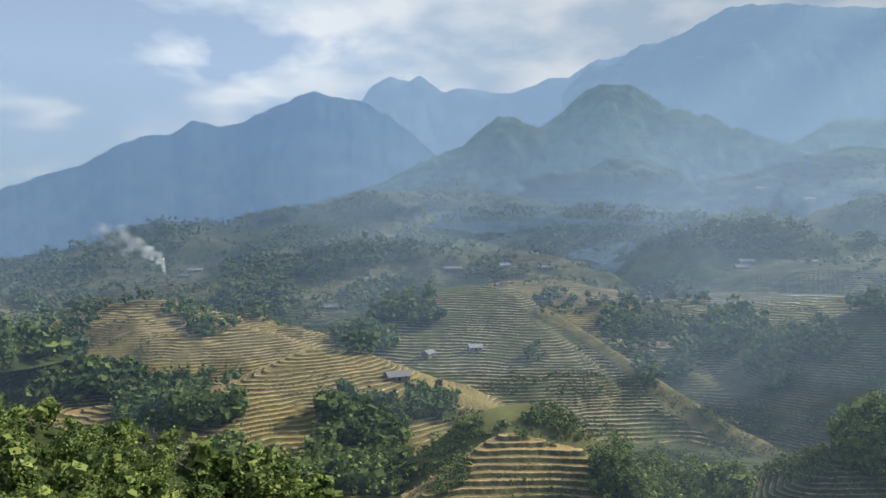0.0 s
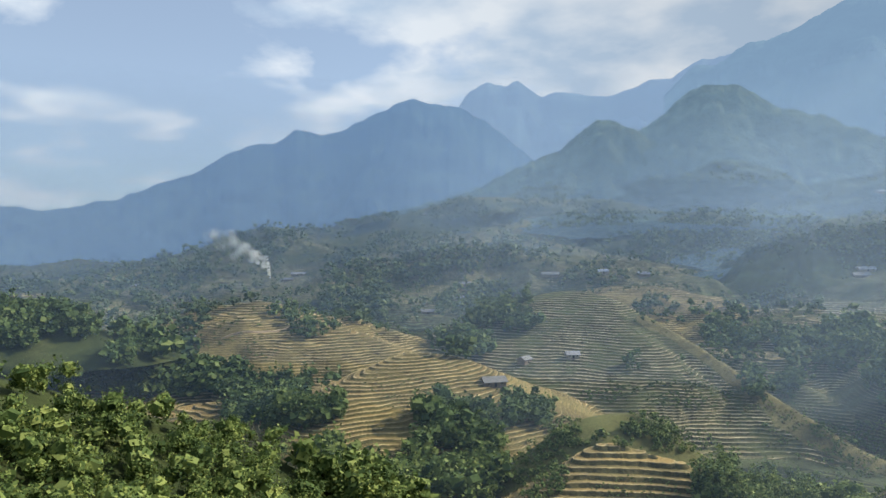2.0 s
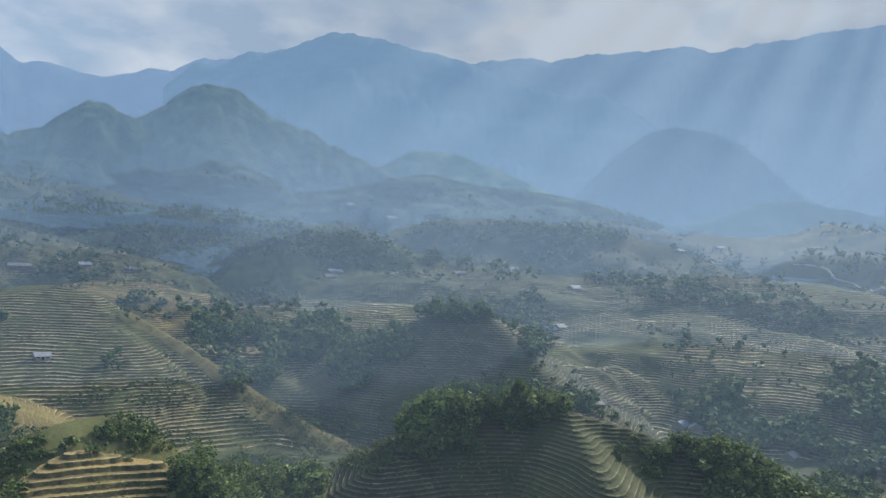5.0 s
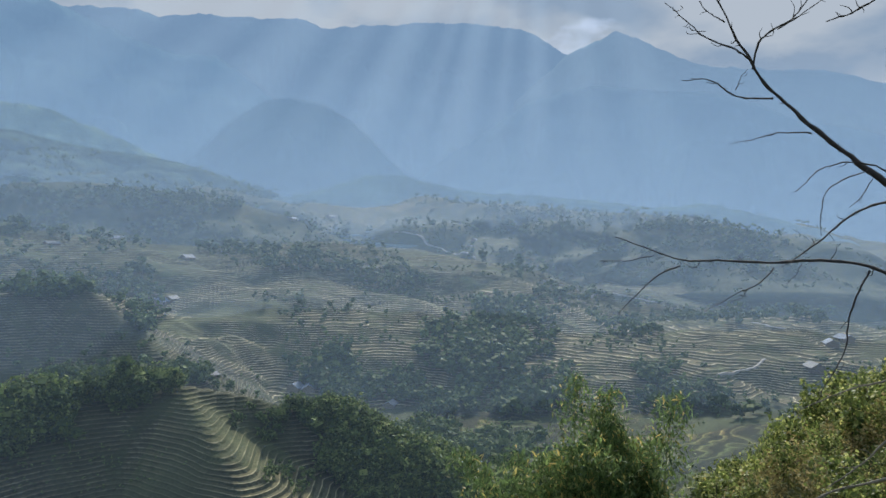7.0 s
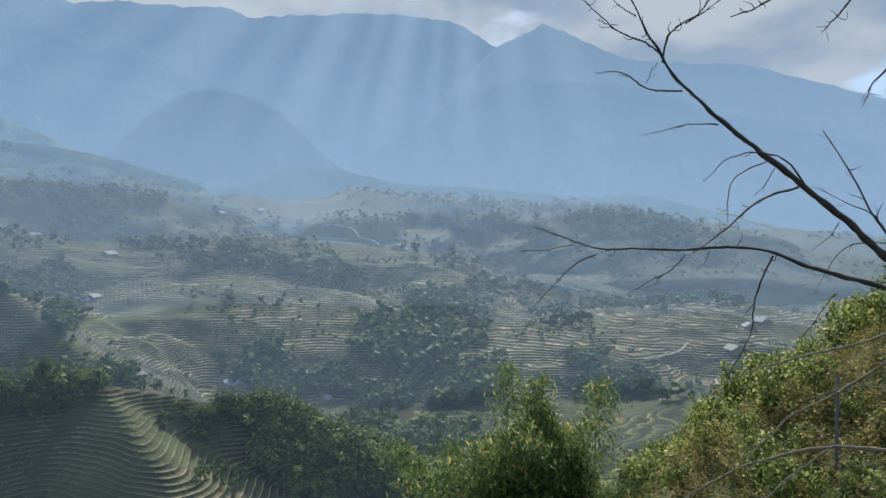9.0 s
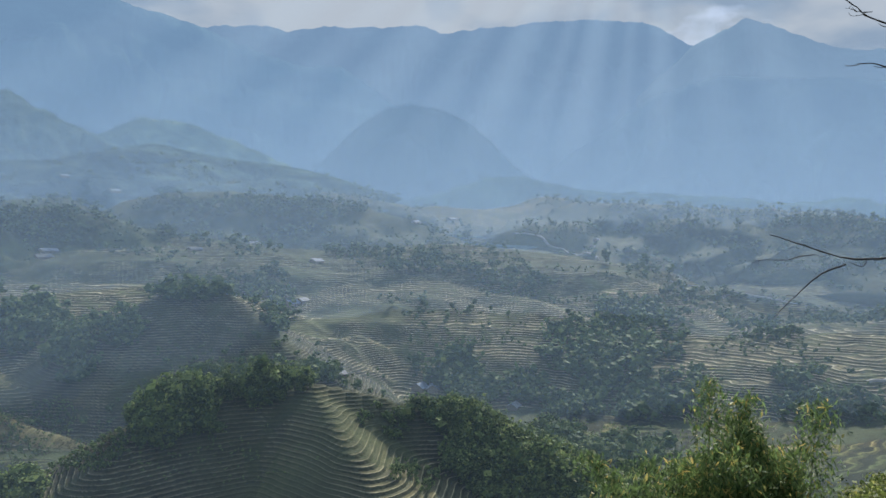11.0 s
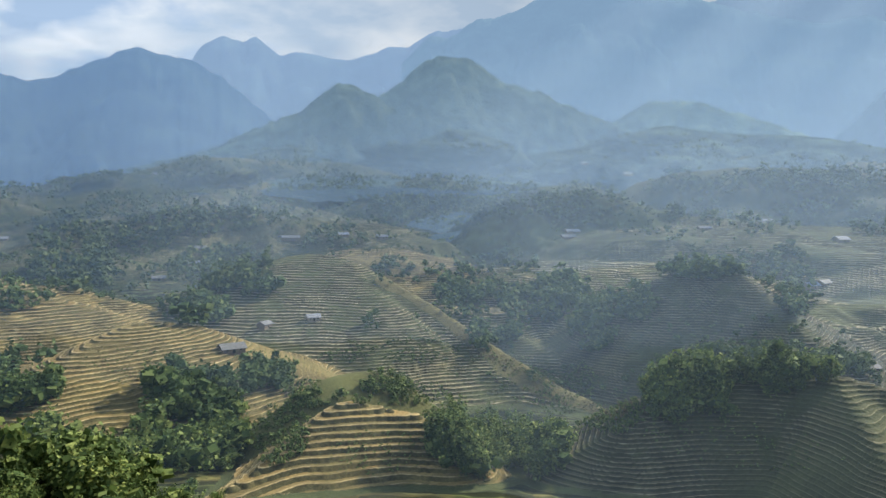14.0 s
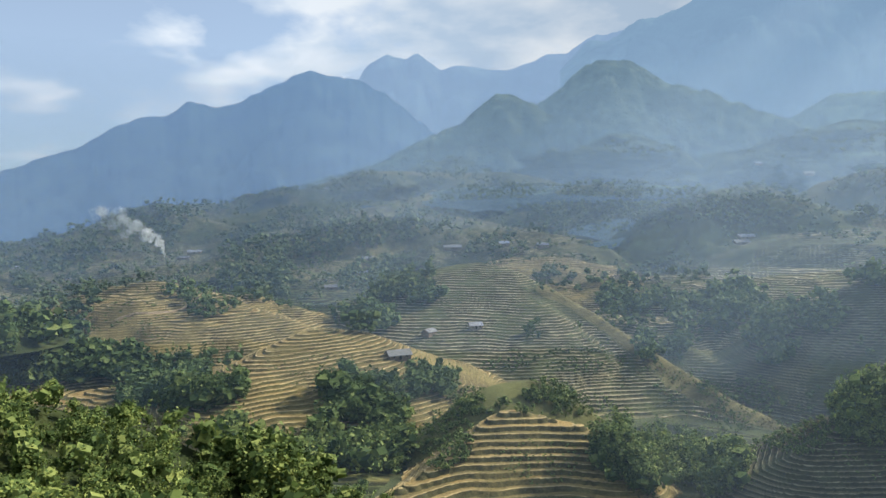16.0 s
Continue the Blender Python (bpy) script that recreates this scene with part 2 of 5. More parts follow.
def sheet(name, verts, quads, mats, idx=None, smooth=True, parent=None):
    """One mesh object from arrays of corners and four-sided faces."""
    me = bpy.data.meshes.new(name)
    v, q = np.asarray(verts, np.float32).reshape(-1, 3), np.asarray(quads, np.int32).reshape(-1, 4)
    me.vertices.add(len(v))
    me.vertices.foreach_set("co", v.ravel())
    me.loops.add(q.size)
    me.loops.foreach_set("vertex_index", q.ravel())
    me.polygons.add(len(q))
    me.polygons.foreach_set("loop_start", np.arange(0, q.size, 4, dtype=np.int32))
    for m in mats:
        me.materials.append(m)
    if idx is not None:
        me.polygons.foreach_set("material_index", np.asarray(idx, np.int32))
    me.polygons.foreach_set("use_smooth", np.full(len(q), smooth))
    me.update(calc_edges=True)
    ob = new(name, me)
    ob.parent = parent
    return ob


def part(name, bm, material, parent, label=""):
    me = bpy.data.meshes.new(name)
    bm.to_mesh(me)
    bm.free()
    me.materials.append(material)
    ob = new(name, me)
    ob.parent = parent
    return tagged(ob, label)


def polar(az, el, r):
    """A place by bearing and elevation in degrees from the lookout, and its distance in metres."""
    a = np.radians(az)
    return np.stack([r * np.sin(a), r * np.cos(a), EYE_Z + r * np.tan(np.radians(el))], -1)


LAND = []      # terrain meshes on which things are set down


# ---- the ground: one sheet round the lookout ----
RINGS = [0.05, 1, 6, 15, 40, 80, 150, 260, 420, 650, 950, 1400, 2000, 3000, 4900]
NEAR_EL = [-88.3, -62, -33, -30, -26, -25, -22]
FAR_AZ = [-180, -60, -45, -30, -20, -10, 0, 10, 20, 30, 40, 50, 60, 70, 80, 95, 130, 180]
FAR_EL = {
    260: [4, -10, -12, -14, -15.5, -16.5, -17, -17.5, -17.5, -18, -18, -18, -18, -17.5, -17, -15, 2, 4],
    420: [5, -6, -7, -9.5, -10.5, -10, -11, -12.5, -13, -13, -13.5, -13.5, -13, -12.5, -11.5, -10, 3, 5],
    650: [6, -3, -4, -5.5, -5, -5, -5.5, -7, -7.5, -6, -7, -8, -8, -8.5, -8, -7, 3, 6],
    950: [6, -1, -1.5, -1.5, -1.5, -1, -1, -2.5, -2, -1.2, -1.5, -1.5, -1.5, -3, -4, -4, 3, 6],
    1400: [6, 0, -0.5, 0, 2.4, 3.8, 3.3, 2, 1.5, 2.3, 2, 1.8, 1.5, 0.8, 0, -1, 3, 6],
    2000: [6, 0, 0, -0.5, 1, 3, 4.6, 4.5, 4, 3.2, 3.2, 3.5, 3.6, 3, 2.2, 0.5, 3, 6],
}


def ground_height(az, r):
    z = np.zeros((len(RINGS), len(az)))
    for k, ring in enumerate(RINGS):
        if k < len(NEAR_EL):
            back = np.clip((np.abs(az - 20) - 85) / 40, 0, 1)
            e = NEAR_EL[k] * (1 - back) + back * (NEAR_EL[k] if k < 2 else (-12 + 2 * k))
        elif ring in FAR_EL:
            e = np.interp(az, FAR_AZ, FAR_EL[ring])
        else:
            e = np.interp(az, [-25, 0, 60, 95], [-1, 2, 2, 0]) if ring == 3000 else np.full(len(az), 0.5)
        z[k] = ring * np.tan(np.radians(e))
    kern = np.ones(9) / 9
    if len(az) > 40:
        z = np.array([np.convolve(np.pad(row, 4, mode="edge"), kern, mode="valid") for row in z])
    out = np.zeros((len(r), len(az)))
    lr, lk = np.log(r), np.log(RINGS)
    for j in range(len(az)):
        out[:, j] = np.interp(lr, lk, z[:, j])
    kr = np.ones(7) / 7
    out = np.array([np.convolve(np.pad(c, 3, mode="edge"), kr, mode="valid") for c in out.T]).T
    return out


BASE = {}


def base_height(a, r):
    """Height of the ground sheet at bearings and distances."""
    az, lr, z = BASE["az"], BASE["log_r"], BASE["z"]
    fj = np.interp(a, az, np.arange(len(az)))
    fi = np.interp(np.log(r), lr, np.arange(len(lr)))
    j, i = np.minimum(fj.astype(int), len(az) - 2), np.minimum(fi.astype(int), len(lr) - 2)
    fj, fi = fj - j, fi - i
    return (z[i, j] * (1 - fj) + z[i, j + 1] * fj) * (1 - fi) + (z[i + 1, j] * (1 - fj) + z[i + 1, j + 1] * fj) * fi


def build_ground():
    az = np.concatenate([np.arange(-180, -50, 3.0), np.arange(-50, 106, 0.6), np.arange(106, 181, 3.0)])
    az[-1] = 180
    r = np.exp(np.linspace(np.log(0.05), np.log(4900), 290))
    A, R = np.meshgrid(az, r)
    z = ground_height(az, r)
    X, Y = R * np.sin(np.radians(A)), R * np.cos(np.radians(A))
    lift = np.clip((R - 60) / 500, 0, 1)
    z = z + lift * (30 * fbm(X / 230, Y / 230, 3, 4) * np.clip(R / 700, 0.25, 1.6) + 34 * (0.25 - np.abs(fbm(X / 300, Y / 300, 13, 4))) * np.clip((R - 600) / 500, 0, 1) + 5 * fbm(X / 45, Y / 45, 9, 4)) + 0.5 * fbm(X / 6, Y / 6, 5, 3) * np.clip(R / 20, 0, 1)
    v = np.stack([X, Y, z + EYE_Z], -1)
    BASE.update(az=az, log_r=np.log(r), z=z + EYE_Z)
    n, m = v.shape[:2]
    i, j = np.meshgrid(np.arange(n - 1), np.arange(m - 1), indexing="ij")
    q = np.stack([i * m + j, i * m + j + 1, (i + 1) * m + j + 1, (i + 1) * m + j], -1).reshape(-1, 4)
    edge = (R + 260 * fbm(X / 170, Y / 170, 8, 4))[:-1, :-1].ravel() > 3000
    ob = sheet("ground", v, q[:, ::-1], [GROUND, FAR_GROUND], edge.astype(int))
    tagged(ob, "valley ground of scrub, grass and contour-stepped fields", "ground", kind="structure")
    LAND.append((v.reshape(-1, 3), q))


build_ground()


# ---- terraced land: hills round crest lines, cut into level fields ----


def bent(level, cut, name, tread, bank, edge, scrub):
    """Terraced land: grassy banks, a pale dry edge brightened as if sunlit, and a level field on each step, with weeds
    in patches.
    """
    m, n, l, b, o = nodes_of(name)
    pos = n.new("ShaderNodeNewGeometry").outputs["Position"]
    lev = n.new("ShaderNodeAttribute"); lev.attribute_name = level
    share = n.new("ShaderNodeAttribute"); share.attribute_name = cut
    fr = n.new("ShaderNodeMath"); fr.operation = "FRACT"
    fl = n.new("ShaderNodeMath"); fl.operation = "FLOOR"
    l.new(lev.outputs["Fac"], fr.inputs[0])
    l.new(lev.outputs["Fac"], fl.inputs[0])
    big = noise_node(n, l, pos, 0.022, 6, 0.62, 0.8)
    mid = noise_node(n, l, pos, 0.16, 5, 0.65)
    small = noise_node(n, l, pos, 1.3, 4, 0.75)

    def toned(fac, c):
        return ramp_node(n, l, fac, [(0.34, tuple(v * 0.62 for v in c)), (0.5, c), (0.66, tuple(min(0.8, v * 1.5) for v in c))])
    field, slope, rim, wild = toned(big, tread), toned(mid, bank), toned(mid, edge), toned(big, scrub)
    # each field has a tone of its own, which changes along the hill
    plots = n.new("ShaderNodeTexVoronoi")
    plots.inputs["Scale"].default_value = 0.03
    l.new(pos, plots.inputs["Vector"])
    key = n.new("ShaderNodeCombineXYZ")
    sepc = n.new("ShaderNodeSeparateColor")
    l.new(plots.outputs["Color"], sepc.inputs[0])
    l.new(fl.outputs[0], key.inputs[0])
    l.new(sepc.outputs[0], key.inputs[1])
    dice = n.new("ShaderNodeTexWhiteNoise")
    l.new(key.outputs[0], dice.inputs["Vector"])
    field = mix_node(n, l, 0.9, field, ramp_node(n, l, dice.outputs["Value"], [(0.0, (0.58, 0.64, 0.60)), (0.5, (1, 1, 1)), (1.0, (1.35, 1.25, 1.1))]), "MULTIPLY")
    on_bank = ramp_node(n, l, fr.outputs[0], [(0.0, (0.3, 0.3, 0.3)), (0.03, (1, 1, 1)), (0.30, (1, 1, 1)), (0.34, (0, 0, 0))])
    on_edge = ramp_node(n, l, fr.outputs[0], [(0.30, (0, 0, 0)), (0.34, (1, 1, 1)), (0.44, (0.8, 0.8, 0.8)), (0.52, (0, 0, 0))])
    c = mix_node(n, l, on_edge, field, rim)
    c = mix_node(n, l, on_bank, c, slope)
    weeds = ramp_node(n, l, noise_node(n, l, pos, 0.045, 7, 0.7, 0.5), [(0.50, (0, 0, 0)), (0.60, (0.85, 0.85, 0.85))])
    c = mix_node(n, l, weeds, c, wild)
    c = mix_node(n, l, share.outputs["Fac"], wild, c)
    g = ramp_node(n, l, small, [(0.28, (0.55, 0.57, 0.55)), (0.74, (1.35, 1.32, 1.3))])
    l.new(mix_node(n, l, 0.8, c, g, "MULTIPLY"), b.inputs["Base Color"])
    b.inputs["Roughness"].default_value = 0.95
    b.inputs["Specular IOR Level"].default_value = 0.12
    bump_node(n, l, b, small, 0.6, 0.5)
    return m


def steps_of(name, tread, bank, edge, scrub=(0.075, 0.088, 0.036)):
    return bent("terrace_level", "terrace_cut", name, tread, bank, edge, scrub)


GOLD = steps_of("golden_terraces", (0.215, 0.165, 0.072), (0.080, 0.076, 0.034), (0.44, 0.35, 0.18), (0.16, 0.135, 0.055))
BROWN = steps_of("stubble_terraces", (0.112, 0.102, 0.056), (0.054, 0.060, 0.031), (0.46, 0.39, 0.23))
# brown soil, darkened further for the shade these two hillsides lie in
DUSKY = steps_of("shaded_terraces", (0.080, 0.078, 0.050), (0.044, 0.050, 0.030), (0.24, 0.215, 0.135), (0.056, 0.068, 0.032))
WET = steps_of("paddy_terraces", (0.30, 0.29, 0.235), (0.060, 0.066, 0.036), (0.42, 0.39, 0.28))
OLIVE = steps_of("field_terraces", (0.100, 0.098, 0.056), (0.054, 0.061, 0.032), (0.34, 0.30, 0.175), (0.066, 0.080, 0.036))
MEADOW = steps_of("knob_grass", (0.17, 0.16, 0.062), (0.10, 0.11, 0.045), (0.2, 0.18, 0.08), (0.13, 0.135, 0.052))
# dry grass, its gold also standing for sun on the ridge crest
STRAWGRASS = steps_of("sunlit_dry_grass", (0.18, 0.15, 0.065), (0.12, 0.11, 0.048), (0.2, 0.17, 0.08), (0.155, 0.138, 0.058))

# label, crest as bearing, elevation and distance, slope of its face and of its back, height of a step, roundness, waviness, material
CRESTS = [
    ("pointed hill of straw-coloured rice terraces with dark banks", [(-6.7, -19.7, 186), (-3.3, -18.0, 198), (-0.2, -16.0, 209), (1.5, -14.4, 218), (3.3, -13.1, 226), (6.8, -14.1, 224), (10.3, -14.8, 220), (11.8, -16.3, 212)], 0.66, 0.8, 1.45, 2, 0.08, GOLD),
    ("grassy knob above the pointed terraced hill", [(3.3, -11.5, 256), (5.5, -11.1, 260), (8.1, -12.8, 256)], 0.85, 0.9, 0, 8, 0.2, MEADOW),
    ("long ridge of harvested rice terraces running down to the valley", [(-4.5, -3.8, 565), (-2.6, -3.0, 562), (-0.8, -2.4, 560), (1.3, -2.2, 556), (3.9, -2.7, 540), (7.4, -4.9, 500), (10.4, -6.8, 465), (13.4, -8.9, 430), (16.8, -11.1, 400), (20.2, -12.9, 375), (23.1, -14.1, 355), (25.3, -15.2, 340)], 0.30, 0.75, 1.25, 3, 0.06, BROWN),
    ("dry grassy crest of the long ridge, coloured as sunlit", [(6.4, -4.0, 508), (7.4, -4.7, 500), (10.4, -6.55, 465), (13.4, -8.6, 430), (16.8, -10.8, 400), (20.2, -12.6, 375), (23.1, -13.85, 355), (25.3, -15.0, 340)], 0.52, 1.0, 0, 1.5, 0.25, STRAWGRASS),
    ("terraced rib behind the long ridge", [(10.0, -6.4, 515), (13.9, -7.4, 475), (17.3, -8.8, 446), (19.0, -10.0, 430)], 0.65, 0.5, 1.25, 3, 0.1, BROWN),
    ("terraced spur with farmhouses on it", [(-5.6, -9.5, 405), (-3.1, -8.8, 420), (0.4, -7.8, 440), (4.1, -7.0, 458)], 0.46, 0.4, 1.2, 4, 0.12, GOLD),
    ("oval knoll ringed by harvested rice terraces", [(-18.8, -12.0, 285), (-16.6, -9.9, 305), (-13.9, -8.1, 332), (-11.2, -6.9, 352), (-7.6, -7.2, 362), (-5.6, -8.6, 352)], 0.40, 0.5, 1.1, 8, 0.14, GOLD),
    ("broad hillside of golden dry terraces", [(-27.5, -3.6, 565), (-26.0, -2.9, 560), (-22.6, -2.7, 550), (-20.0, -3.5, 520), (-17.6, -4.7, 490), (-13.9, -6.3, 455)], 0.27, 0.4, 1.25, 6, 0.4, GOLD),
    ("golden dry rib below the hillside", [(-24.3, -5.3, 515), (-21.5, -6.6, 462), (-18.0, -9.5, 415)], 0.34, 0.45, 1.25, 4, 0.3, GOLD),
    ("golden dry rib below the hillside", [(-17.6, -6.4, 470), (-16.0, -7.6, 425)], 0.34, 0.45, 1.25, 4, 0.3, GOLD),
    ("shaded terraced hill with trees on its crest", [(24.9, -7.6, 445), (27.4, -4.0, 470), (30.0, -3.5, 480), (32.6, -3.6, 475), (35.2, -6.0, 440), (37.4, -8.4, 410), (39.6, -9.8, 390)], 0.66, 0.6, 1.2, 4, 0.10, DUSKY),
    ("wooded hill with shaded dry terraces on its flank", [(24.9, -15.2, 215), (28.3, -12.4, 232), (30.9, -10.9, 240), (35.3, -10.5, 243), (38.8, -10.5, 242), (41.8, -11.0, 240), (45.6, -12.0, 238), (49.8, -13.0, 236), (53.8, -15.1, 230), (57.3, -17.0, 224)], 0.98, 0.55, 1.0, 2, 0.08, DUSKY),
    ("scrubby terraced spur of the wooded hill", [(38.8, -10.7, 241), (40.5, -13.0, 222), (42.3, -15.8, 203), (44.1, -19.0, 186)], 1.0, 0.5, 1.0, 2, 0.15, OLIVE),
    ("wide terraced rise across the valley", [(36.9, -3.9, 690), (39.5, -2.9, 702), (43.8, -2.5, 702), (48.0, -2.4, 692), (52.1, -3.6, 655), (55.6, -4.0, 632), (57.8, -5.0, 608), (60.4, -7.2, 570)], 0.21, 0.3, 1.2, 6, 0.18, BROWN),
    ("terraced rib on the wide rise", [(42.2, -5.2, 640), (43.9, -6.8, 605), (45.6, -8.5, 575)], 0.25, 0.3, 1.2, 3, 0.2, BROWN),
    ("terraced rib on the wide rise", [(51.3, -5.5, 600), (53.7, -7.4, 560), (56.8, -10.0, 515)], 0.25, 0.3, 1.2, 3, 0.2, BROWN),
    ("long terraced rib with a pale grassy crest", [(60.6, -1.7, 790), (63.2, -2.3, 740), (67.6, -4.4, 655), (71.0, -6.2, 600)], 0.20, 0.3, 1.2, 3, 0.2, BROWN),
    ("terraced fields above the side valley", [(72.6, -5.8, 600), (75.8, -5.3, 620), (79.3, -4.6, 640), (84, -4.2, 660)], 0.13, 0.2, 1.1, 6, 0.3, BROWN),
    ("muddy rice paddies on the valley floor", [(54.4, -12.8, 430), (57.4, -13.4, 425), (61.4, -13.7, 415), (64.4, -15.0, 398)], 0.17, 0.25, 1.0, 6, 0.2, WET),
    ("bare grey rice paddies by the stream", [(76.0, -13.9, 390), (78.3, -12.3, 410), (81.0, -11.2, 420)], 0.17, 0.25, 1.0, 6, 0.2, WET),
    ("terraces in the gully", [(16.0, -7.9, 560), (19.4, -6.5, 600), (21.5, -8.7, 540)], 0.28, 0.3, 1.45, 4, 0.3, BROWN),
    ("pale terraces in the upper hollow", [(4.8, -1.8, 720), (8.3, -2.0, 700), (11.7, -3.2, 660), (13.9, -4.5, 620)], 0.20, 0.3, 1.15, 6, 0.3, GOLD),
    ("terraced fields before the wooded knoll", [(16.9, -3.3, 640), (19.4, -2.9, 660), (24.3, -3.1, 640), (29.0, -3.2, 640)], 0.17, 0.3, 1.2, 6, 0.3, BROWN),
    ("wooded knoll in the valley", [(17.4, 1.3, 900), (19.5, 2.8, 905), (21.5, 3.0, 905), (23.5, 2.0, 895), (25.1, 0.6, 880)], 0.36, 0.4, 0, 10, 0.3, OLIVE),
    ("terraced fields on the upper slope", [(30, 0.4, 880), (36, -0.4, 850), (42, -0.5, 860), (49, 0.1, 880), (55, -0.2, 880)], 0.15, 0.3, 1.35, 8, 0.25, OLIVE),
    ("terraced fields on the upper slope", [(-9, 1.6, 1000), (-3, 1.8, 960), (2, 0.9, 900), (6, 0.1, 860)], 0.20, 0.3, 1.35, 8, 0.4, OLIVE),
    ("bare spur with a footpath on its crest", [(-1.5, 3.6, 1290), (-3.1, 2.8, 1180), (-4.8, 1.4, 1060), (-6.6, 0.9, 980)], 0.3, 0.34, 1.35, 6, 0.4, OLIVE),
]


def blend_up(a, b, k):
    """The higher of two heights, rounded where they meet."""
    h = np.clip(0.5 + 0.5 * (b - a) / k, 0, 1)
    return a * (1 - h) + b * h + k * h * (1 - h)


def over_crest(x, y, crest, face, back, rnd, wave, seed):
    """Height of a hill that falls away from its crest line, on its face and on its back."""
    pts = polar(*np.array(crest, float).T)
    s = np.concatenate([[0], np.cumsum(np.linalg.norm(np.diff(pts, axis=0), axis=1))])
    n = int(max(24, s[-1] / 5))
    u = np.linspace(0, s[-1], n)
    line = np.stack([np.interp(u, s, pts[:, k]) for k in range(3)], -1)
    for _ in range(2):
        line[1:-1] = (line[:-2] + 2 * line[1:-1] + line[2:]) / 4
    tan = np.gradient(line[:, :2], axis=0)
    tan /= np.linalg.norm(tan, axis=1)[:, None] + 1e-9
    w = 1 + wave * (1.7 * fbm(x / 62, y / 62, seed, 3) + 0.6 * fbm(x / 17, y / 17, seed + 4, 2))
    best = np.full(x.shape, -999.0)
    deep = 24 if np.array(crest)[:, 2].mean() > 780 else 46 if face > 0.25 else face * 140
    for p, t in zip(line, tan):
        dx, dy = x - p[0], y - p[1]
        d = np.sqrt(dx * dx + dy * dy)
        c = np.clip(0.5 + 0.9 * (dx * t[1] - dy * t[0]) / (d + 1), 0, 1)
        tilt = back + (face - back) * c
        fall = tilt * (np.hypot(d, rnd) - rnd + (w - 1) * np.minimum(d, 70))
        best = np.maximum(best, p[2] - fall - np.maximum(fall - deep, 0) * 1.5)
    return best + wave * 12 * fbm(x / 40, y / 40, seed + 9, 3)


def cut_land(az, r, flat_from):
    """Heights over a fan of bearings and distances, the step that each place lies on, and the hill it belongs to."""
    A, R = np.meshgrid(az, r)
    X, Y = R * np.sin(np.radians(A)), R * np.cos(np.radians(A))
    base = base_height(A, R)
    z, owner = base.copy(), np.full(A.shape, -1)
    top = base.copy()
    for k, (label, crest, face, back, step, rnd, wave, mat) in enumerate(CRESTS):
        c = polar(*np.array(crest, float).T)
        span = (c[:, 2].max() - 45) / min(face, back) * 1.15 + 10
        near = (X > c[:, 0].min() - span) & (X < c[:, 0].max() + span) & (Y > c[:, 1].min() - span) & (Y < c[:, 1].max() + span)
        if not near.any():
            continue
        h = over_crest(X[near], Y[near], crest, face, back, rnd, wave, 200 + 7 * k)
        owner[near] = np.where(h > top[near], k, owner[near])
        top[near] = np.maximum(top[near], h)
        z[near] = blend_up(z[near], h, 4.0)
    steps = np.array([c[4] for c in CRESTS] + [1.3])[owner]
    cut = np.clip((vnoise(X / 70, Y / 70, 91) + 0.5 * vnoise(X / 23, Y / 23, 92) + 0.34) * 6, 0, 1)
    open_land = np.clip((R - flat_from) / 60, 0, 1) * np.clip((1330 - R) / 200, 0, 1) * np.clip((vnoise(X / 120, Y / 120, 95) + 0.22) * 5, 0, 1)
    cut = np.where(owner < 0, open_land * cut, np.where(steps > 0, np.maximum(cut, 0.0) * 0.75 + 0.25, 0))
    steps = np.where(steps > 0, steps, 2.0)
    lev = (z + 2.6 * fbm(X / 90, Y / 90, 77, 2) + 0.7 * fbm(X / 14, Y / 14, 78, 2)) / steps
    f = lev - np.floor(lev)
    rise = np.clip(f / 0.34, 0, 1)
    z = z + cut * steps * (rise - f - 0.33) + 0.10 * fbm(X / 2.4, Y / 2.4, 79, 2)
    return X, Y, z, base, lev, cut, owner


def lay_land(az, r, flat_from):
    X, Y, z, base, lev, cut, owner = cut_land(az, r, flat_from)
    n, m = z.shape
    up = z > base + 0.06
    cell = up[:-1, :-1] | up[1:, :-1] | up[:-1, 1:] | up[1:, 1:]
    v = np.stack([X, Y, np.maximum(z, base + 0.02)], -1).reshape(-1, 3)
    i, j = np.meshgrid(np.arange(n - 1), np.arange(m - 1), indexing="ij")
    quads = np.stack([i * m + j, (i + 1) * m + j, (i + 1) * m + j + 1, i * m + j + 1], -1)
    LAND.append((v, quads[cell]))
    own, band = owner[:-1, :-1], np.floor(lev)[:-1, :-1].astype(int)
    for k in np.unique(own[cell]):
        sel = cell & (own == k)
        if sel.sum() < 40:
            continue
        label, mat, step = (CRESTS[k][0], CRESTS[k][7], CRESTS[k][4]) if k >= 0 else ("terraced fields and scrub on the middle slopes", OLIVE, 1.3)
        hub = tagged(new("terraced_hill" if step else "hill"), label, "hill", "terraced hills" if step else "hills", "structure")
        mid = v.reshape(n, m, 3)[:-1, :-1][sel]
        hub.location = (float(mid[:, 0].mean()), float(mid[:, 1].mean()), float(mid[:, 2].min()))
        off = np.array(hub.location)
        b = band[sel]
        per = max(1, int(np.ceil((np.unique(b).size) / 26))) if step else 10 ** 6
        for g in np.unique(b // per):
            q = quads[sel][b // per == g]
            used, back = np.unique(q, return_inverse=True)
            ob = sheet("terrace" if step else "slope", v[used] - off, back.reshape(-1, 4), [mat], smooth=False, parent=hub)
            for name, values in (("terrace_level", lev), ("terrace_cut", cut)):
                ob.data.attributes.new(name, "FLOAT", "POINT").data.foreach_set("value", values.ravel()[used].astype(np.float32))


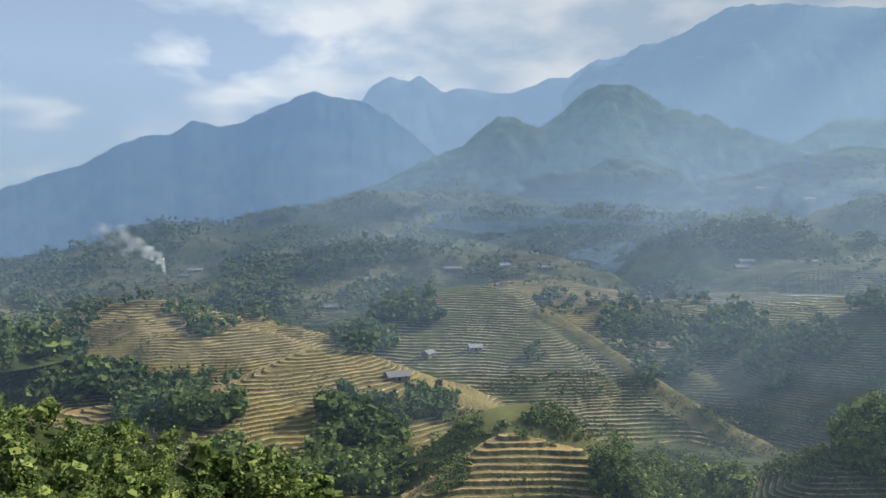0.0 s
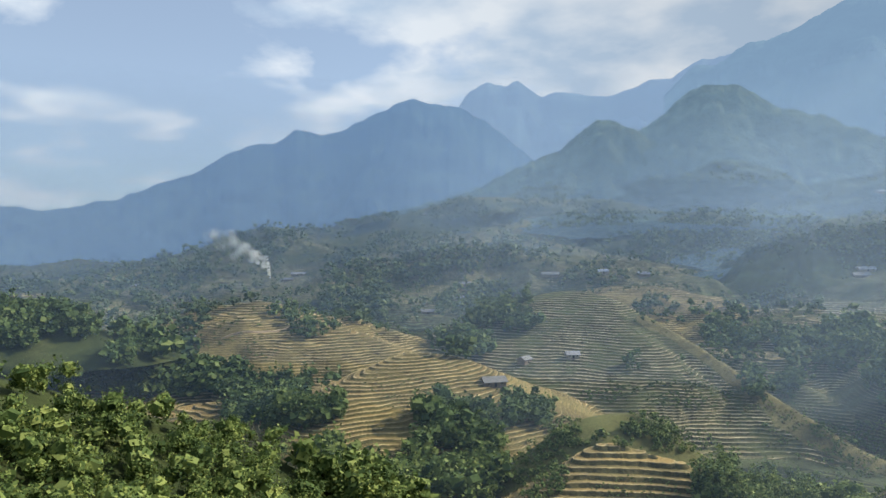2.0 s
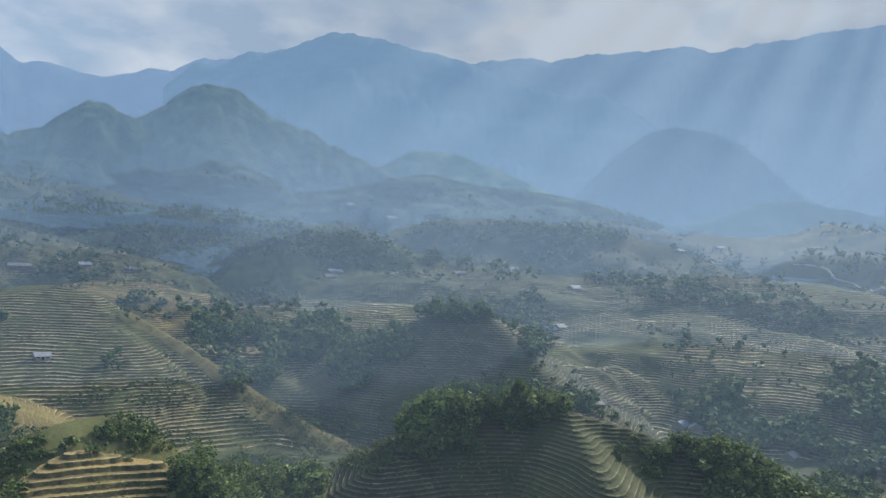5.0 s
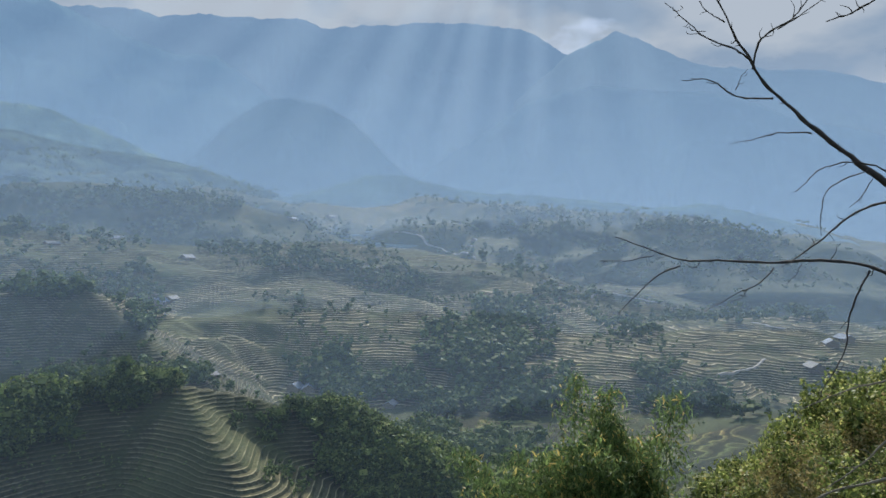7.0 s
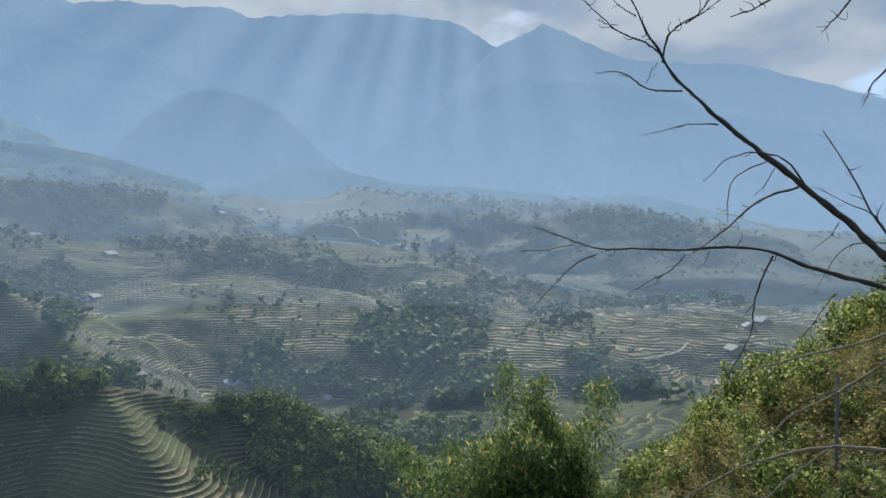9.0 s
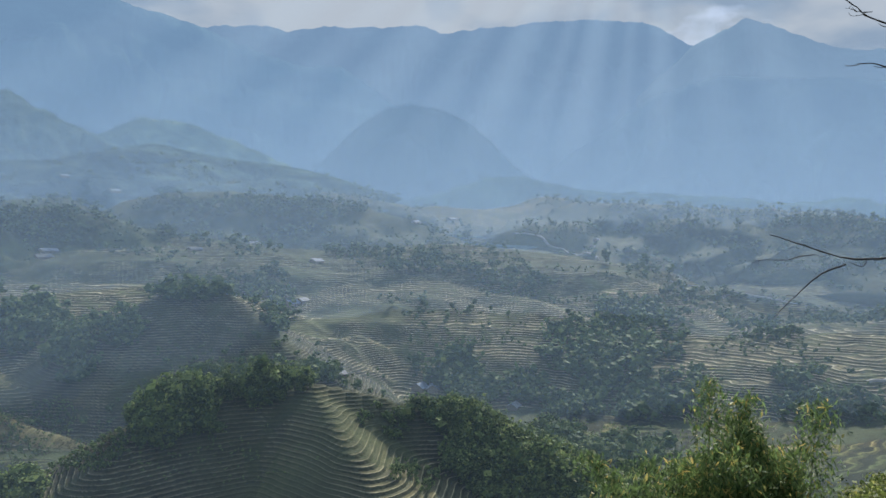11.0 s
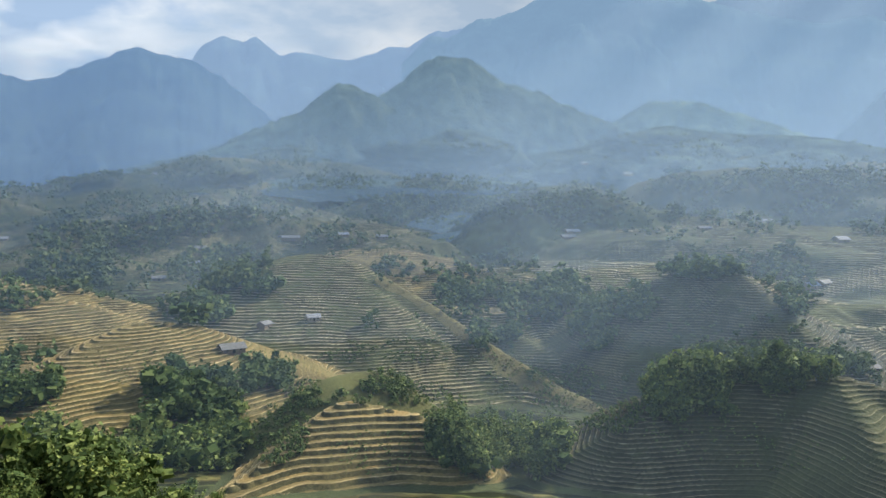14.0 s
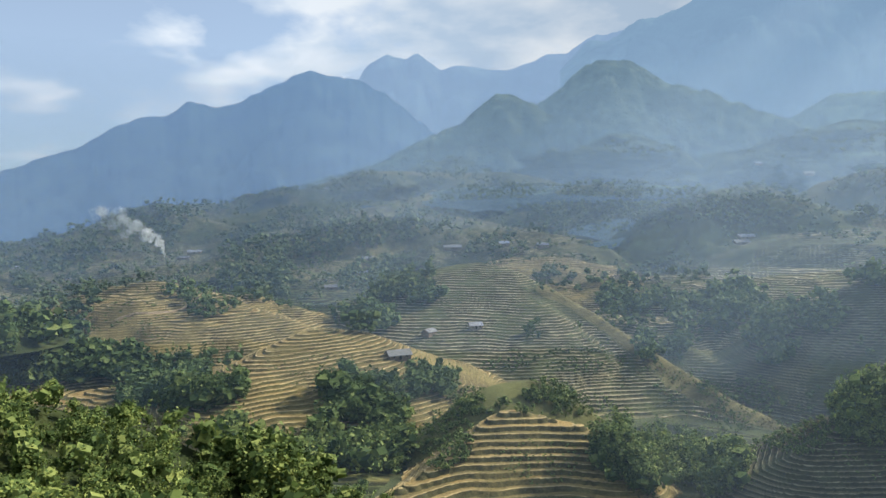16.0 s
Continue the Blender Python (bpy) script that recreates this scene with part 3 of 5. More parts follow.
NEAR_RINGS = np.concatenate([np.arange(150, 178, 2.0), np.arange(178, 262, 0.45), np.arange(262, 582, 0.75)])
lay_land(np.arange(-34, 92, 0.16), NEAR_RINGS, 9999)
FAR_RINGS = np.concatenate([np.arange(NEAR_RINGS[-1], 762, 1.15), 762 * np.exp(np.arange(0, 0.62, 0.0027))])
lay_land(np.arange(-36, 94, 0.30), FAR_RINGS, 540)


# ---- hills ----
from mathutils.bvhtree import BVHTree

def outline(crest, n_side):
    """Columns round a crest line: foot point on the crest, outward way, and a running length."""
    pts = polar(*np.array(crest, float).T)
    seg = np.linalg.norm(np.diff(pts, axis=0), axis=1)
    s = np.concatenate([[0], np.cumsum(seg)])
    u = np.linspace(0, s[-1], n_side)
    line = np.stack([np.interp(u, s, pts[:, k]) for k in range(3)], -1)
    for _ in range(max(2, n_side // 12)):
        line[1:-1] = (line[:-2] + 2 * line[1:-1] + line[2:]) / 4
    tan = np.gradient(line[:, :2], axis=0)
    tan /= np.linalg.norm(tan, axis=1)[:, None] + 1e-9
    nor = np.stack([tan[:, 1], -tan[:, 0]], -1)
    for _ in range(n_side // 6):
        nor[1:-1] = (nor[:-2] + 2 * nor[1:-1] + nor[2:]) / 4
    nor /= np.linalg.norm(nor, axis=1)[:, None]
    nc = max(8, n_side // 4)
    ca = np.linspace(0, np.pi, nc + 2)[1:-1]

    def cap(p, t, s0):
        base = np.stack([t[1], -t[0]])
        return np.tile(p, (nc, 1)), np.stack([np.cos(ca) * s0 * base[0] + np.sin(ca) * s0 * t[0], np.cos(ca) * s0 * base[1] + np.sin(ca) * s0 * t[1]], -1)
    e_p, e_n = cap(line[-1], np.array([-nor[-1][1], nor[-1][0]]), 1)
    b_p, b_n = cap(line[0], np.array([-nor[0][1], nor[0][0]]), -1)
    foot = np.concatenate([line, e_p, line[::-1], b_p])
    way = np.concatenate([nor, e_n, -nor[::-1], b_n])
    return foot, way


def hill(label, crest, slope, drop, seed, material, n_side=110, round_top=2.0, wave=0.22):
    """A hill that falls away all round a crest line."""
    foot, way = outline(crest, n_side)
    m = len(foot)
    zc = foot[:, 2]
    run = np.concatenate([[0], np.cumsum(np.linalg.norm(np.diff(foot[:, :2] + way * 30, axis=0), axis=1))])
    ang = run / 38.0
    far_off = np.hypot(foot[:, 0], foot[:, 1]).mean() > 700
    low = zc.min() - drop - (90 if far_off else 0)
    wrap = np.minimum(1, np.minimum(np.arange(m), np.arange(m)[::-1]) / 8)
    levels = np.linspace(0, 1, 28)[:, None] ** 1.4
    h = levels * (zc - low)[None, :]
    w = 1 + wave * wrap * (fbm(ang[None] * 0.45 + h * 0, h / 26, seed + 7, 3) * 1.8 + 0.35 * fbm(ang[None] * 2.2 + h * 0, h / 5, seed + 11, 3))
    d = (h / slope + round_top * np.sqrt(h)) * np.clip(w, 0.35, 2)
    gx, gy = foot[:, 0] + way[:, 0] * d, foot[:, 1] + way[:, 1] * d
    bumps = 0.8 * fbm(gx / 9, gy / 9, seed + 3, 3)
    if far_off:
        bumps = bumps + (11 * fbm(gx / 95, gy / 95, seed + 4, 4) - 14 * np.abs(fbm(gx / 60, gy / 60, seed + 5, 3)) + 3) * np.clip(levels * 6, 0.25, 1)
    v = np.stack([gx, gy, zc[None, :] - h + bumps], -1).reshape(-1, 3)
    k, c = np.meshgrid(np.arange(27), np.arange(m), indexing="ij")
    c2 = (c + 1) % m
    q = np.stack([k * m + c, k * m + c2, (k + 1) * m + c2, (k + 1) * m + c], -1).reshape(-1, 4)
    hub = tagged(new("hill"), label, "hill", "hills", "structure")
    hub.location = (float(foot[:, 0].mean()), float(foot[:, 1].mean()), float(low))
    sheet("slope", v - np.array(hub.location), q, [material], parent=hub)
    LAND.append((v, q))


hill("wooded near slope", [(-66, 0, 120), (-41.4, -6.4, 138), (-36.4, -8.4, 142), (-32.7, -9.8, 147), (-28.9, -11.0, 150), (-25, -12.5, 155), (-22, -13.7, 158), (-18.8, -15.8, 160), (-15, -17.5, 160), (-10, -19.0, 160), (-4, -22, 165)], 0.55, 60, 20, SCRUBFLOOR, 120, 3)
hill("wooded hill at the valley's edge", [(-55, 0, 430), (-41.3, -1.6, 425), (-38, -2.2, 418), (-36, -3.4, 410)], 0.6, 22, 21, SCRUBFLOOR, 60, 3)
WOODSLOPE = soil("scrubby_wood_floor", [(0.38, (0.034, 0.050, 0.026)), (0.52, (0.062, 0.078, 0.040)), (0.66, (0.125, 0.120, 0.060))], 0.4, 0.016)
# emission again paints haze onto the foothills
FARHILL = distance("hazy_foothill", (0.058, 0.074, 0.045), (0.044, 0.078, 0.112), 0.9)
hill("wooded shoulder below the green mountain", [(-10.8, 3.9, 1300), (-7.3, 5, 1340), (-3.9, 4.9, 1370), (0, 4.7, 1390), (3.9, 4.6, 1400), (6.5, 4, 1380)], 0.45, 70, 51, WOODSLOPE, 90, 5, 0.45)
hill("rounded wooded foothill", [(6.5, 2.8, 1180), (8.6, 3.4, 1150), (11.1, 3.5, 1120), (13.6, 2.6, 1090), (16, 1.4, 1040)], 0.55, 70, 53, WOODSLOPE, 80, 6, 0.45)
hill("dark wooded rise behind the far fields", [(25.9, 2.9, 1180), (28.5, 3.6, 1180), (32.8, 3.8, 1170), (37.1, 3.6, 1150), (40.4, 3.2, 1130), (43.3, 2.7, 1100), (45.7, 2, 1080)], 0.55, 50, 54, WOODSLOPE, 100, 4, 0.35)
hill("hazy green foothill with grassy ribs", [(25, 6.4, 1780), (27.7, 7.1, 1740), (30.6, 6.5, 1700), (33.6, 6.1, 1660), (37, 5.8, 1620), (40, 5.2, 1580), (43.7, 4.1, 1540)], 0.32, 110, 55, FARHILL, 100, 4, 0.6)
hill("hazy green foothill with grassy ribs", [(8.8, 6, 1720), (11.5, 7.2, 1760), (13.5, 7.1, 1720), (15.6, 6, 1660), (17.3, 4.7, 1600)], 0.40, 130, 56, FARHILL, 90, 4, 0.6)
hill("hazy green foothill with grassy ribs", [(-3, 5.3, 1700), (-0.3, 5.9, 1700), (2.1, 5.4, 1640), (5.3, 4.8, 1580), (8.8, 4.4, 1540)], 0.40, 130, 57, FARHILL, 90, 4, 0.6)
hill("dim wooded rise at the valley's end", [(33.2, 4.6, 1500), (37.2, 4.2, 1450), (41.5, 3.8, 1400), (45, 3.2, 1350)], 0.5, 60, 58, WOODSLOPE, 80, 4, 0.4)
hill("long wooded rise under the far ridge", [(59.9, 3.5, 1310), (63.8, 3.3, 1300), (68.2, 3, 1290), (73.3, 2.8, 1260), (77.9, 2.3, 1220), (82.8, 1.3, 1150)], 0.42, 80, 59, WOODSLOPE, 100, 5, 0.4)
hill("scrubby slope beside the lookout", [(112, 4, 40), (98, -2.5, 42), (93.3, -6, 44), (90.7, -8, 44), (87.5, -10, 46), (84.5, -12, 46), (81.9, -15, 46), (77.9, -18, 46), (74.5, -22.5, 44)], 0.34, 16, 23, GRASS, 90, 0.6)


# ---- far ranges ----


def mountain_range(label, crest, r, run, foot_el, material, seed, crag=0.18, spur=0.35, relief=0.13):
    """A range by its skyline: it falls towards the valley in spurs and gullies, and away behind."""
    c = np.array(crest, float)
    az = np.arange(c[0, 0], c[-1, 0], 0.18)
    el = np.interp(az, c[:, 0], c[:, 1])
    for _ in range(2):
        el[1:-1] = (el[:-2] + 2 * el[1:-1] + el[2:]) / 4
    el = el + crag * fbm(az * 1.3, az * 0, seed, 5, 0.55)
    rows = 26
    t = np.linspace(0, 1, rows)
    A, T = np.meshgrid(az, t)
    E = np.tile(el, (rows, 1))
    zc = r * np.tan(np.radians(E))
    zf = np.minimum((r - run) * math.tan(radians(foot_el)), zc - 60)
    gully = np.abs(fbm(A / 7 + 1.6 * fbm(A / 6, T * 3, seed + 2, 3), T * 3.2, seed + 5, 5)) * 2
    R = r - run * T * (1 + spur * (gully - 0.5) * np.minimum(1, T * 5) * 0.4)
    Z = zc + (zf - zc) * (0.25 * T + 0.75 * T ** 0.85) + np.minimum(1, T * 6) * (1 - T) * (gully - 0.45) * relief * np.maximum(zc - zf, 30)
    Z = np.minimum(Z, R * np.tan(np.radians(E - 0.02 - 0.15 * np.minimum(1, T * 8))) * (T > 0) + zc * (T == 0) + 0)
    back = np.stack([np.full(len(az), r + run * 0.5) * np.sin(np.radians(az)), np.full(len(az), r + run * 0.5) * np.cos(np.radians(az)), EYE_Z + zf[0]], -1)
    v = np.stack([R * np.sin(np.radians(A)), R * np.cos(np.radians(A)), Z + EYE_Z], -1)
    v = np.concatenate([back[None], v])
    n, m = v.shape[:2]
    i, j = np.meshgrid(np.arange(n - 1), np.arange(m - 1), indexing="ij")
    q = np.stack([i * m + j, i * m + j + 1, (i + 1) * m + j + 1, (i + 1) * m + j], -1).reshape(-1, 4)
    ob = sheet("mountain", v, q, [material])
    tagged(ob, label, "mountain", "far mountain ranges", "structure")
    return ob


# each range's emission colour is painted haze, mostly paler the farther it stands
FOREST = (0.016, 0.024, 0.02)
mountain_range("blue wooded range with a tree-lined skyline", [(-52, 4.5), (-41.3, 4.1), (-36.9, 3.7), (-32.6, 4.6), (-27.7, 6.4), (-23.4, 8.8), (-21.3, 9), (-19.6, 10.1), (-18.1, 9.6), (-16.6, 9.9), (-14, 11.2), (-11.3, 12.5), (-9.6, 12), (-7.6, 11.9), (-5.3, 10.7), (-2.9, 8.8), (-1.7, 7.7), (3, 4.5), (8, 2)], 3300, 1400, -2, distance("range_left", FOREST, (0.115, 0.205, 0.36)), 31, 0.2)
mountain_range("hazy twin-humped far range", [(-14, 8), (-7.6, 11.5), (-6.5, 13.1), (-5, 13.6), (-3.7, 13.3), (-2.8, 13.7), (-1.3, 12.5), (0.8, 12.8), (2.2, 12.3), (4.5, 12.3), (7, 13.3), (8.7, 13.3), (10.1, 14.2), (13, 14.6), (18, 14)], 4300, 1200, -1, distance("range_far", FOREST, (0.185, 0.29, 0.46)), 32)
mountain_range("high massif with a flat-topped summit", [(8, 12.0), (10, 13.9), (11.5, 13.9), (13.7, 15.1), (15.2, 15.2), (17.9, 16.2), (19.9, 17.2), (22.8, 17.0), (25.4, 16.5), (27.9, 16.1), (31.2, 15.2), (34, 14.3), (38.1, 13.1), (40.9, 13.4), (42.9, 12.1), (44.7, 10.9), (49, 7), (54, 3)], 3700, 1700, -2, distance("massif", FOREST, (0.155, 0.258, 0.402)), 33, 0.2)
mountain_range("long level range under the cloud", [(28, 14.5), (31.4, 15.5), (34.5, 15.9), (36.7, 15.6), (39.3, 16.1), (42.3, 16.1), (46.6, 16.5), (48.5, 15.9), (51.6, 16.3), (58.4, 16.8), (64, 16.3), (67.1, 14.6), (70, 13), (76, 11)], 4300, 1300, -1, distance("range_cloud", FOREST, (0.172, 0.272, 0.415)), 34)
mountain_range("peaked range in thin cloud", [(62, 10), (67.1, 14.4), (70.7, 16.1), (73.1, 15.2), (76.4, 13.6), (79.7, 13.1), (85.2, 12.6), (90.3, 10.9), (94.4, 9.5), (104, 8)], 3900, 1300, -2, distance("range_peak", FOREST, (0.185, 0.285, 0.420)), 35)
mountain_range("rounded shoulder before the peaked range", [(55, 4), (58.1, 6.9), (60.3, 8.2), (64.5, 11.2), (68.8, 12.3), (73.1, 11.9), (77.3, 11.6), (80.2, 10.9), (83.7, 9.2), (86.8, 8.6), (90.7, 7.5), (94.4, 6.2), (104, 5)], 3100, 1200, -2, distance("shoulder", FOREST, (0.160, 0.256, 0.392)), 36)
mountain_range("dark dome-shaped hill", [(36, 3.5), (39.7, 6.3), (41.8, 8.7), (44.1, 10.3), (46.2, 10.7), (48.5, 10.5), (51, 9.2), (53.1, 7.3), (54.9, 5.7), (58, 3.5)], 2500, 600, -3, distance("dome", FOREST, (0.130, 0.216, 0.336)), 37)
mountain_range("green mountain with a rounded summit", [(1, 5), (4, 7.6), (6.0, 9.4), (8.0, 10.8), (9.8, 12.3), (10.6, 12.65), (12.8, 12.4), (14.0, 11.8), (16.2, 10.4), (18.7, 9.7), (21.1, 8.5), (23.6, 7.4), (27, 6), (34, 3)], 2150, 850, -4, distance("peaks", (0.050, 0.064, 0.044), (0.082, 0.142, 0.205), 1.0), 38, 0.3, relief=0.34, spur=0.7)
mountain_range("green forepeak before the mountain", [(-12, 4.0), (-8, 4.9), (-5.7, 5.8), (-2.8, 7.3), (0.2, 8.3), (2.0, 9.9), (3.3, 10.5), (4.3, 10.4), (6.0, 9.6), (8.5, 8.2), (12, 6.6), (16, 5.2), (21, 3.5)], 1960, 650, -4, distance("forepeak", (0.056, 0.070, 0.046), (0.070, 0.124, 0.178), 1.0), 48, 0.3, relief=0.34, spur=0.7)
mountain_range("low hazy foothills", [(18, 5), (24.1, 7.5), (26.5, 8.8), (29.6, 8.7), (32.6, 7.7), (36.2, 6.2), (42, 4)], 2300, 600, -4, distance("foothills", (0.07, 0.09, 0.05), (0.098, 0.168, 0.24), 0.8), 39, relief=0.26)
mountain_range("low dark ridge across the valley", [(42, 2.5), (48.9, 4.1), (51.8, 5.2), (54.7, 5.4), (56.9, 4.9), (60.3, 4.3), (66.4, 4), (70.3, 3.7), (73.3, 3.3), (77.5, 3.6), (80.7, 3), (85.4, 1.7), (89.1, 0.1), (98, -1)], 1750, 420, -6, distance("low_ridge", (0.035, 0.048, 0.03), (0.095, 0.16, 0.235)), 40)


# ---- setting things down on the land ----
joint_v = np.concatenate([v for v, q in LAND])
starts = np.cumsum([0] + [len(v) for v, q in LAND])
joint_q = np.concatenate([q + s0 for (v, q), s0 in zip(LAND, starts)])
SURFACE = BVHTree.FromPolygons(joint_v.tolist(), joint_q.tolist())
EYE = Vector((0, 0, EYE_Z))


def lay(az, el):
    """The place on the land at a bearing and elevation from the lookout."""
    way = Vector(polar(az, el, 1.0).tolist()) - EYE
    hit = SURFACE.ray_cast(EYE, way.normalized())
    return hit[0]


def drop(x, y, top=400.0):
    """The land's surface at a plan position."""
    return SURFACE.ray_cast(Vector((x, y, top)), Vector((0, 0, -1)))[0]


# ---- plants ----


def cards(centres, sizes, rng, slim=1.0, droop=0.0, out=None):
    """Four-cornered leaf blades at the centres, turned at random, or facing out from a crown."""
    n = len(centres)
    nor = rng.normal(size=(n, 3))
    if out is not None:
        nor = nor * 0.55 + out
    nor /= np.linalg.norm(nor, axis=1)[:, None] + 1e-9
    side = np.cross(nor, rng.normal(size=(n, 3)) + np.array([0, 0, 0.01]))
    side /= np.linalg.norm(side, axis=1)[:, None] + 1e-9
    lon = np.cross(nor, side)
    if droop:
        lon = lon * (1 - droop) + np.array([0, 0, -droop])
        lon /= np.linalg.norm(lon, axis=1)[:, None] + 1e-9
    a, b = side * (sizes * 0.5 * slim)[:, None], lon * (sizes * 0.5)[:, None]
    k = rng.uniform(0.5, 1.0, (n, 1))
    return np.stack([centres - b, centres + a * k - b * 0.1, centres + b, centres - a - b * 0.1 * k], 1)


def core(mid, big, rng):
    """A lumpy heart of shaded foliage under the loose leaves."""
    turn = np.linalg.qr(rng.normal(size=(3, 3)))[0]
    k = np.array([(x, y, z) for x in (-1, 1) for y in (-1, 1) for z in (-1, 1)]) / 1.732
    k = (k * rng.uniform(0.75, 1.1, (8, 1))) @ turn * big * np.array([1, 1, 0.85]) + mid
    return k[[[0, 1, 3, 2], [4, 6, 7, 5], [0, 4, 5, 1], [2, 3, 7, 6], [0, 2, 6, 4], [1, 5, 7, 3]]]


def plume_tree(rng, blades, plumes=7, spread=0.34, size=0.10, hearts=0):
    """Bamboo-like clump of unit height: arching feathery plumes from one foot."""
    c, o, sz, solid = [], [], [], []
    per = blades // plumes
    for k in range(plumes):
        a = rng.uniform(0, 2 * np.pi)
        w, h = spread * rng.uniform(0.3, 1.1), rng.uniform(0.62, 1.0)
        s = rng.uniform(0.12, 1, per) ** 0.8
        x = np.cos(a) * w * (0.25 + s ** 1.6)
        y = np.sin(a) * w * (0.25 + s ** 1.6)
        z = h * (s * 1.12 - 0.2 * s ** 3)
        fat = 0.16 * (1.05 - s * 0.75)
        p = np.stack([x, y, z], -1) + rng.normal(size=(per, 3)) * fat[:, None] * np.array([0.6, 0.6, 0.45])
        c.append(p)
        o.append(p - np.stack([x, y, z - 0.07], -1))
        sz.append(size * rng.uniform(0.6, 1.35, per))
        if hearts and k < hearts:
            solid.append(core(np.array([np.cos(a) * w * 0.55, np.sin(a) * w * 0.55, h * 0.52]), 0.19, rng))
    face = np.concatenate(o)
    face = face / (np.linalg.norm(face, axis=1)[:, None] + 1e-6) * 0.8 + np.array([0, 0, 0.35])
    return np.concatenate([cards(np.concatenate(c), np.concatenate(sz), rng, 0.75, 0.0, face)] + solid)


def round_tree(rng, blades, lobes=6, size=0.12, hearts=0):
    """Broad crown of unit height: uneven lobes of leaves."""
    c, o, sz, solid = [], [], [], []
    per = blades // lobes
    for k in range(lobes):
        a, rad = rng.uniform(0, 2 * np.pi), rng.uniform(0.0, 0.28)
        mid = np.array([np.cos(a) * rad, np.sin(a) * rad, rng.uniform(0.34, 0.78)])
        big = rng.uniform(0.17, 0.27)
        d = rng.normal(size=(per, 3))
        d /= np.linalg.norm(d, axis=1)[:, None]
        c.append(mid + d * big * rng.uniform(0.55, 1.08, (per, 1)) * np.array([1.0, 1.0, 0.85]))
        o.append(d)
        sz.append(size * rng.uniform(0.6, 1.3, per))
        if k < hearts:
            solid.append(core(mid, big * 0.9, rng))
    return np.concatenate([cards(np.concatenate(c), np.concatenate(sz), rng, 0.8, 0, np.concatenate(o))] + solid)


def kinds(seed, blades, size, hearts):
    rng = np.random.default_rng(seed)
    return {"plume": [plume_tree(rng, blades, 6 + k % 3, 0.30 + 0.03 * k, size, hearts) for k in range(5)], "round": [round_tree(rng, blades, 5 + k % 3, size, hearts) for k in range(5)]}


FINE, MIDDLE, COARSE, TINY = kinds(1, 230, 0.084, 2), kinds(2, 54, 0.122, 3), kinds(3, 14, 0.23, 3), kinds(4, 8, 0.28, 2)


def planted(name, label, places, heights, protos, material, rng, category="trees"):
    """Many plants that nobody could count, as one object."""
    out = []
    for p, h in zip(places, heights):
        t = protos[rng.integers(len(protos))]
        a = rng.uniform(0, 2 * np.pi)
        c, s = np.cos(a), np.sin(a)
        w = h * rng.uniform(0.8, 1.2)
        x, y = t[..., 0] * c - t[..., 1] * s, t[..., 0] * s + t[..., 1] * c
        out.append(np.stack([x * w + p[0], y * w + p[1], t[..., 2] * h + p[2] - 0.04 * h], -1))
    v = np.concatenate(out).reshape(-1, 3)
    ob = sheet(name, v, np.arange(len(v)).reshape(-1, 4), [material], smooth=False)
    return tagged(ob, label, category, kind="stuff")


def grove(label, az, el, wide, high, n, tall, form="plume", detail=None, material=None, seed=0):
    """Trees spread over an oval stretch of land, given by bearing and elevation and its half-widths."""
    rng = np.random.default_rng(int(abs(az) * 91 + abs(el) * 1013 + n + seed))
    places, heights = [], []
    for _ in range(int(n * ((2.4 if el < -8 else 2.2) * (1.35 if "wood" in label or "hollow" in label else 1.0)))):
        a, k = rng.uniform(0, 2 * np.pi), np.sqrt(rng.uniform())
        p = lay(az + np.cos(a) * k * wide, el + np.sin(a) * k * high)
        if p is None or p.to_2d().length > 2300:
            continue
        if k > 0.4 and vnoise(p.x / 19, p.y / 19, 6) + 0.6 * vnoise(p.x / 7, p.y / 7, 7) < -0.10:
            continue
        places.append(p)
        heights.append(tall * 1.05 * rng.uniform(0.45, 1.65))
    if not places:
        return None
    far = np.median([p.to_2d().length for p in places])
    detail = detail or (FINE if far < 240 else MIDDLE if far < 400 else COARSE if far < 780 else TINY)
    material = material or (NEARLEAF if far < 270 else MIDLEAF if far < 620 else FARLEAF)
    forms = detail["plume"] + detail["round"] if form == "mixed" else detail[form]
    return planted("grove", label, places, heights, forms, material, rng)


BAMBOO_WOOD = "bamboo and broadleaf wood on the hillside"
# left side of the valley
grove(BAMBOO_WOOD, -29.4, -1.2, 3.6, 1.4, 70, 10, "mixed")
grove(BAMBOO_WOOD, -25.2, 0.2, 4.6, 1.5, 90, 11, "mixed")
grove("wooded crest of the hill", -20.2, 2.3, 5.0, 0.9, 80, 11, "mixed")
grove("wooded crest of the hill", -15.4, 3.3, 3.6, 0.6, 50, 10, "mixed")
grove(BAMBOO_WOOD, -13.4, -0.7, 4.8, 1.8, 130, 11, "mixed")
grove(BAMBOO_WOOD, -15.1, -3.2, 3.2, 1.7, 80, 11, "mixed")
grove(BAMBOO_WOOD, -7.5, -0, 4.6, 1.0, 80, 11, "mixed")
grove("dark bamboo wood beside the terraces", -5.4, -3.8, 3.6, 2.0, 110, 11, "plume")
grove("dark bamboo wood in the hollow", -7.2, -6.5, 2.6, 1.1, 45, 10, "mixed")
grove("thin trees on the upper slope", -7.4, 2.3, 5.5, 1.5, 60, 8, "mixed")
grove("wood in the upper hollow", 10.7, 1, 4.6, 1.7, 110, 10, "mixed")
grove("thin trees on the upper slope", 1.7, 2.8, 5.5, 1.2, 60, 8, "mixed")
grove("thin trees along the slope", 2.5, -1.2, 3.0, 1.0, 40, 9, "mixed")
grove("trees along the ridge", 7.2, -3.8, 1.6, 1.0, 22, 8, "mixed")
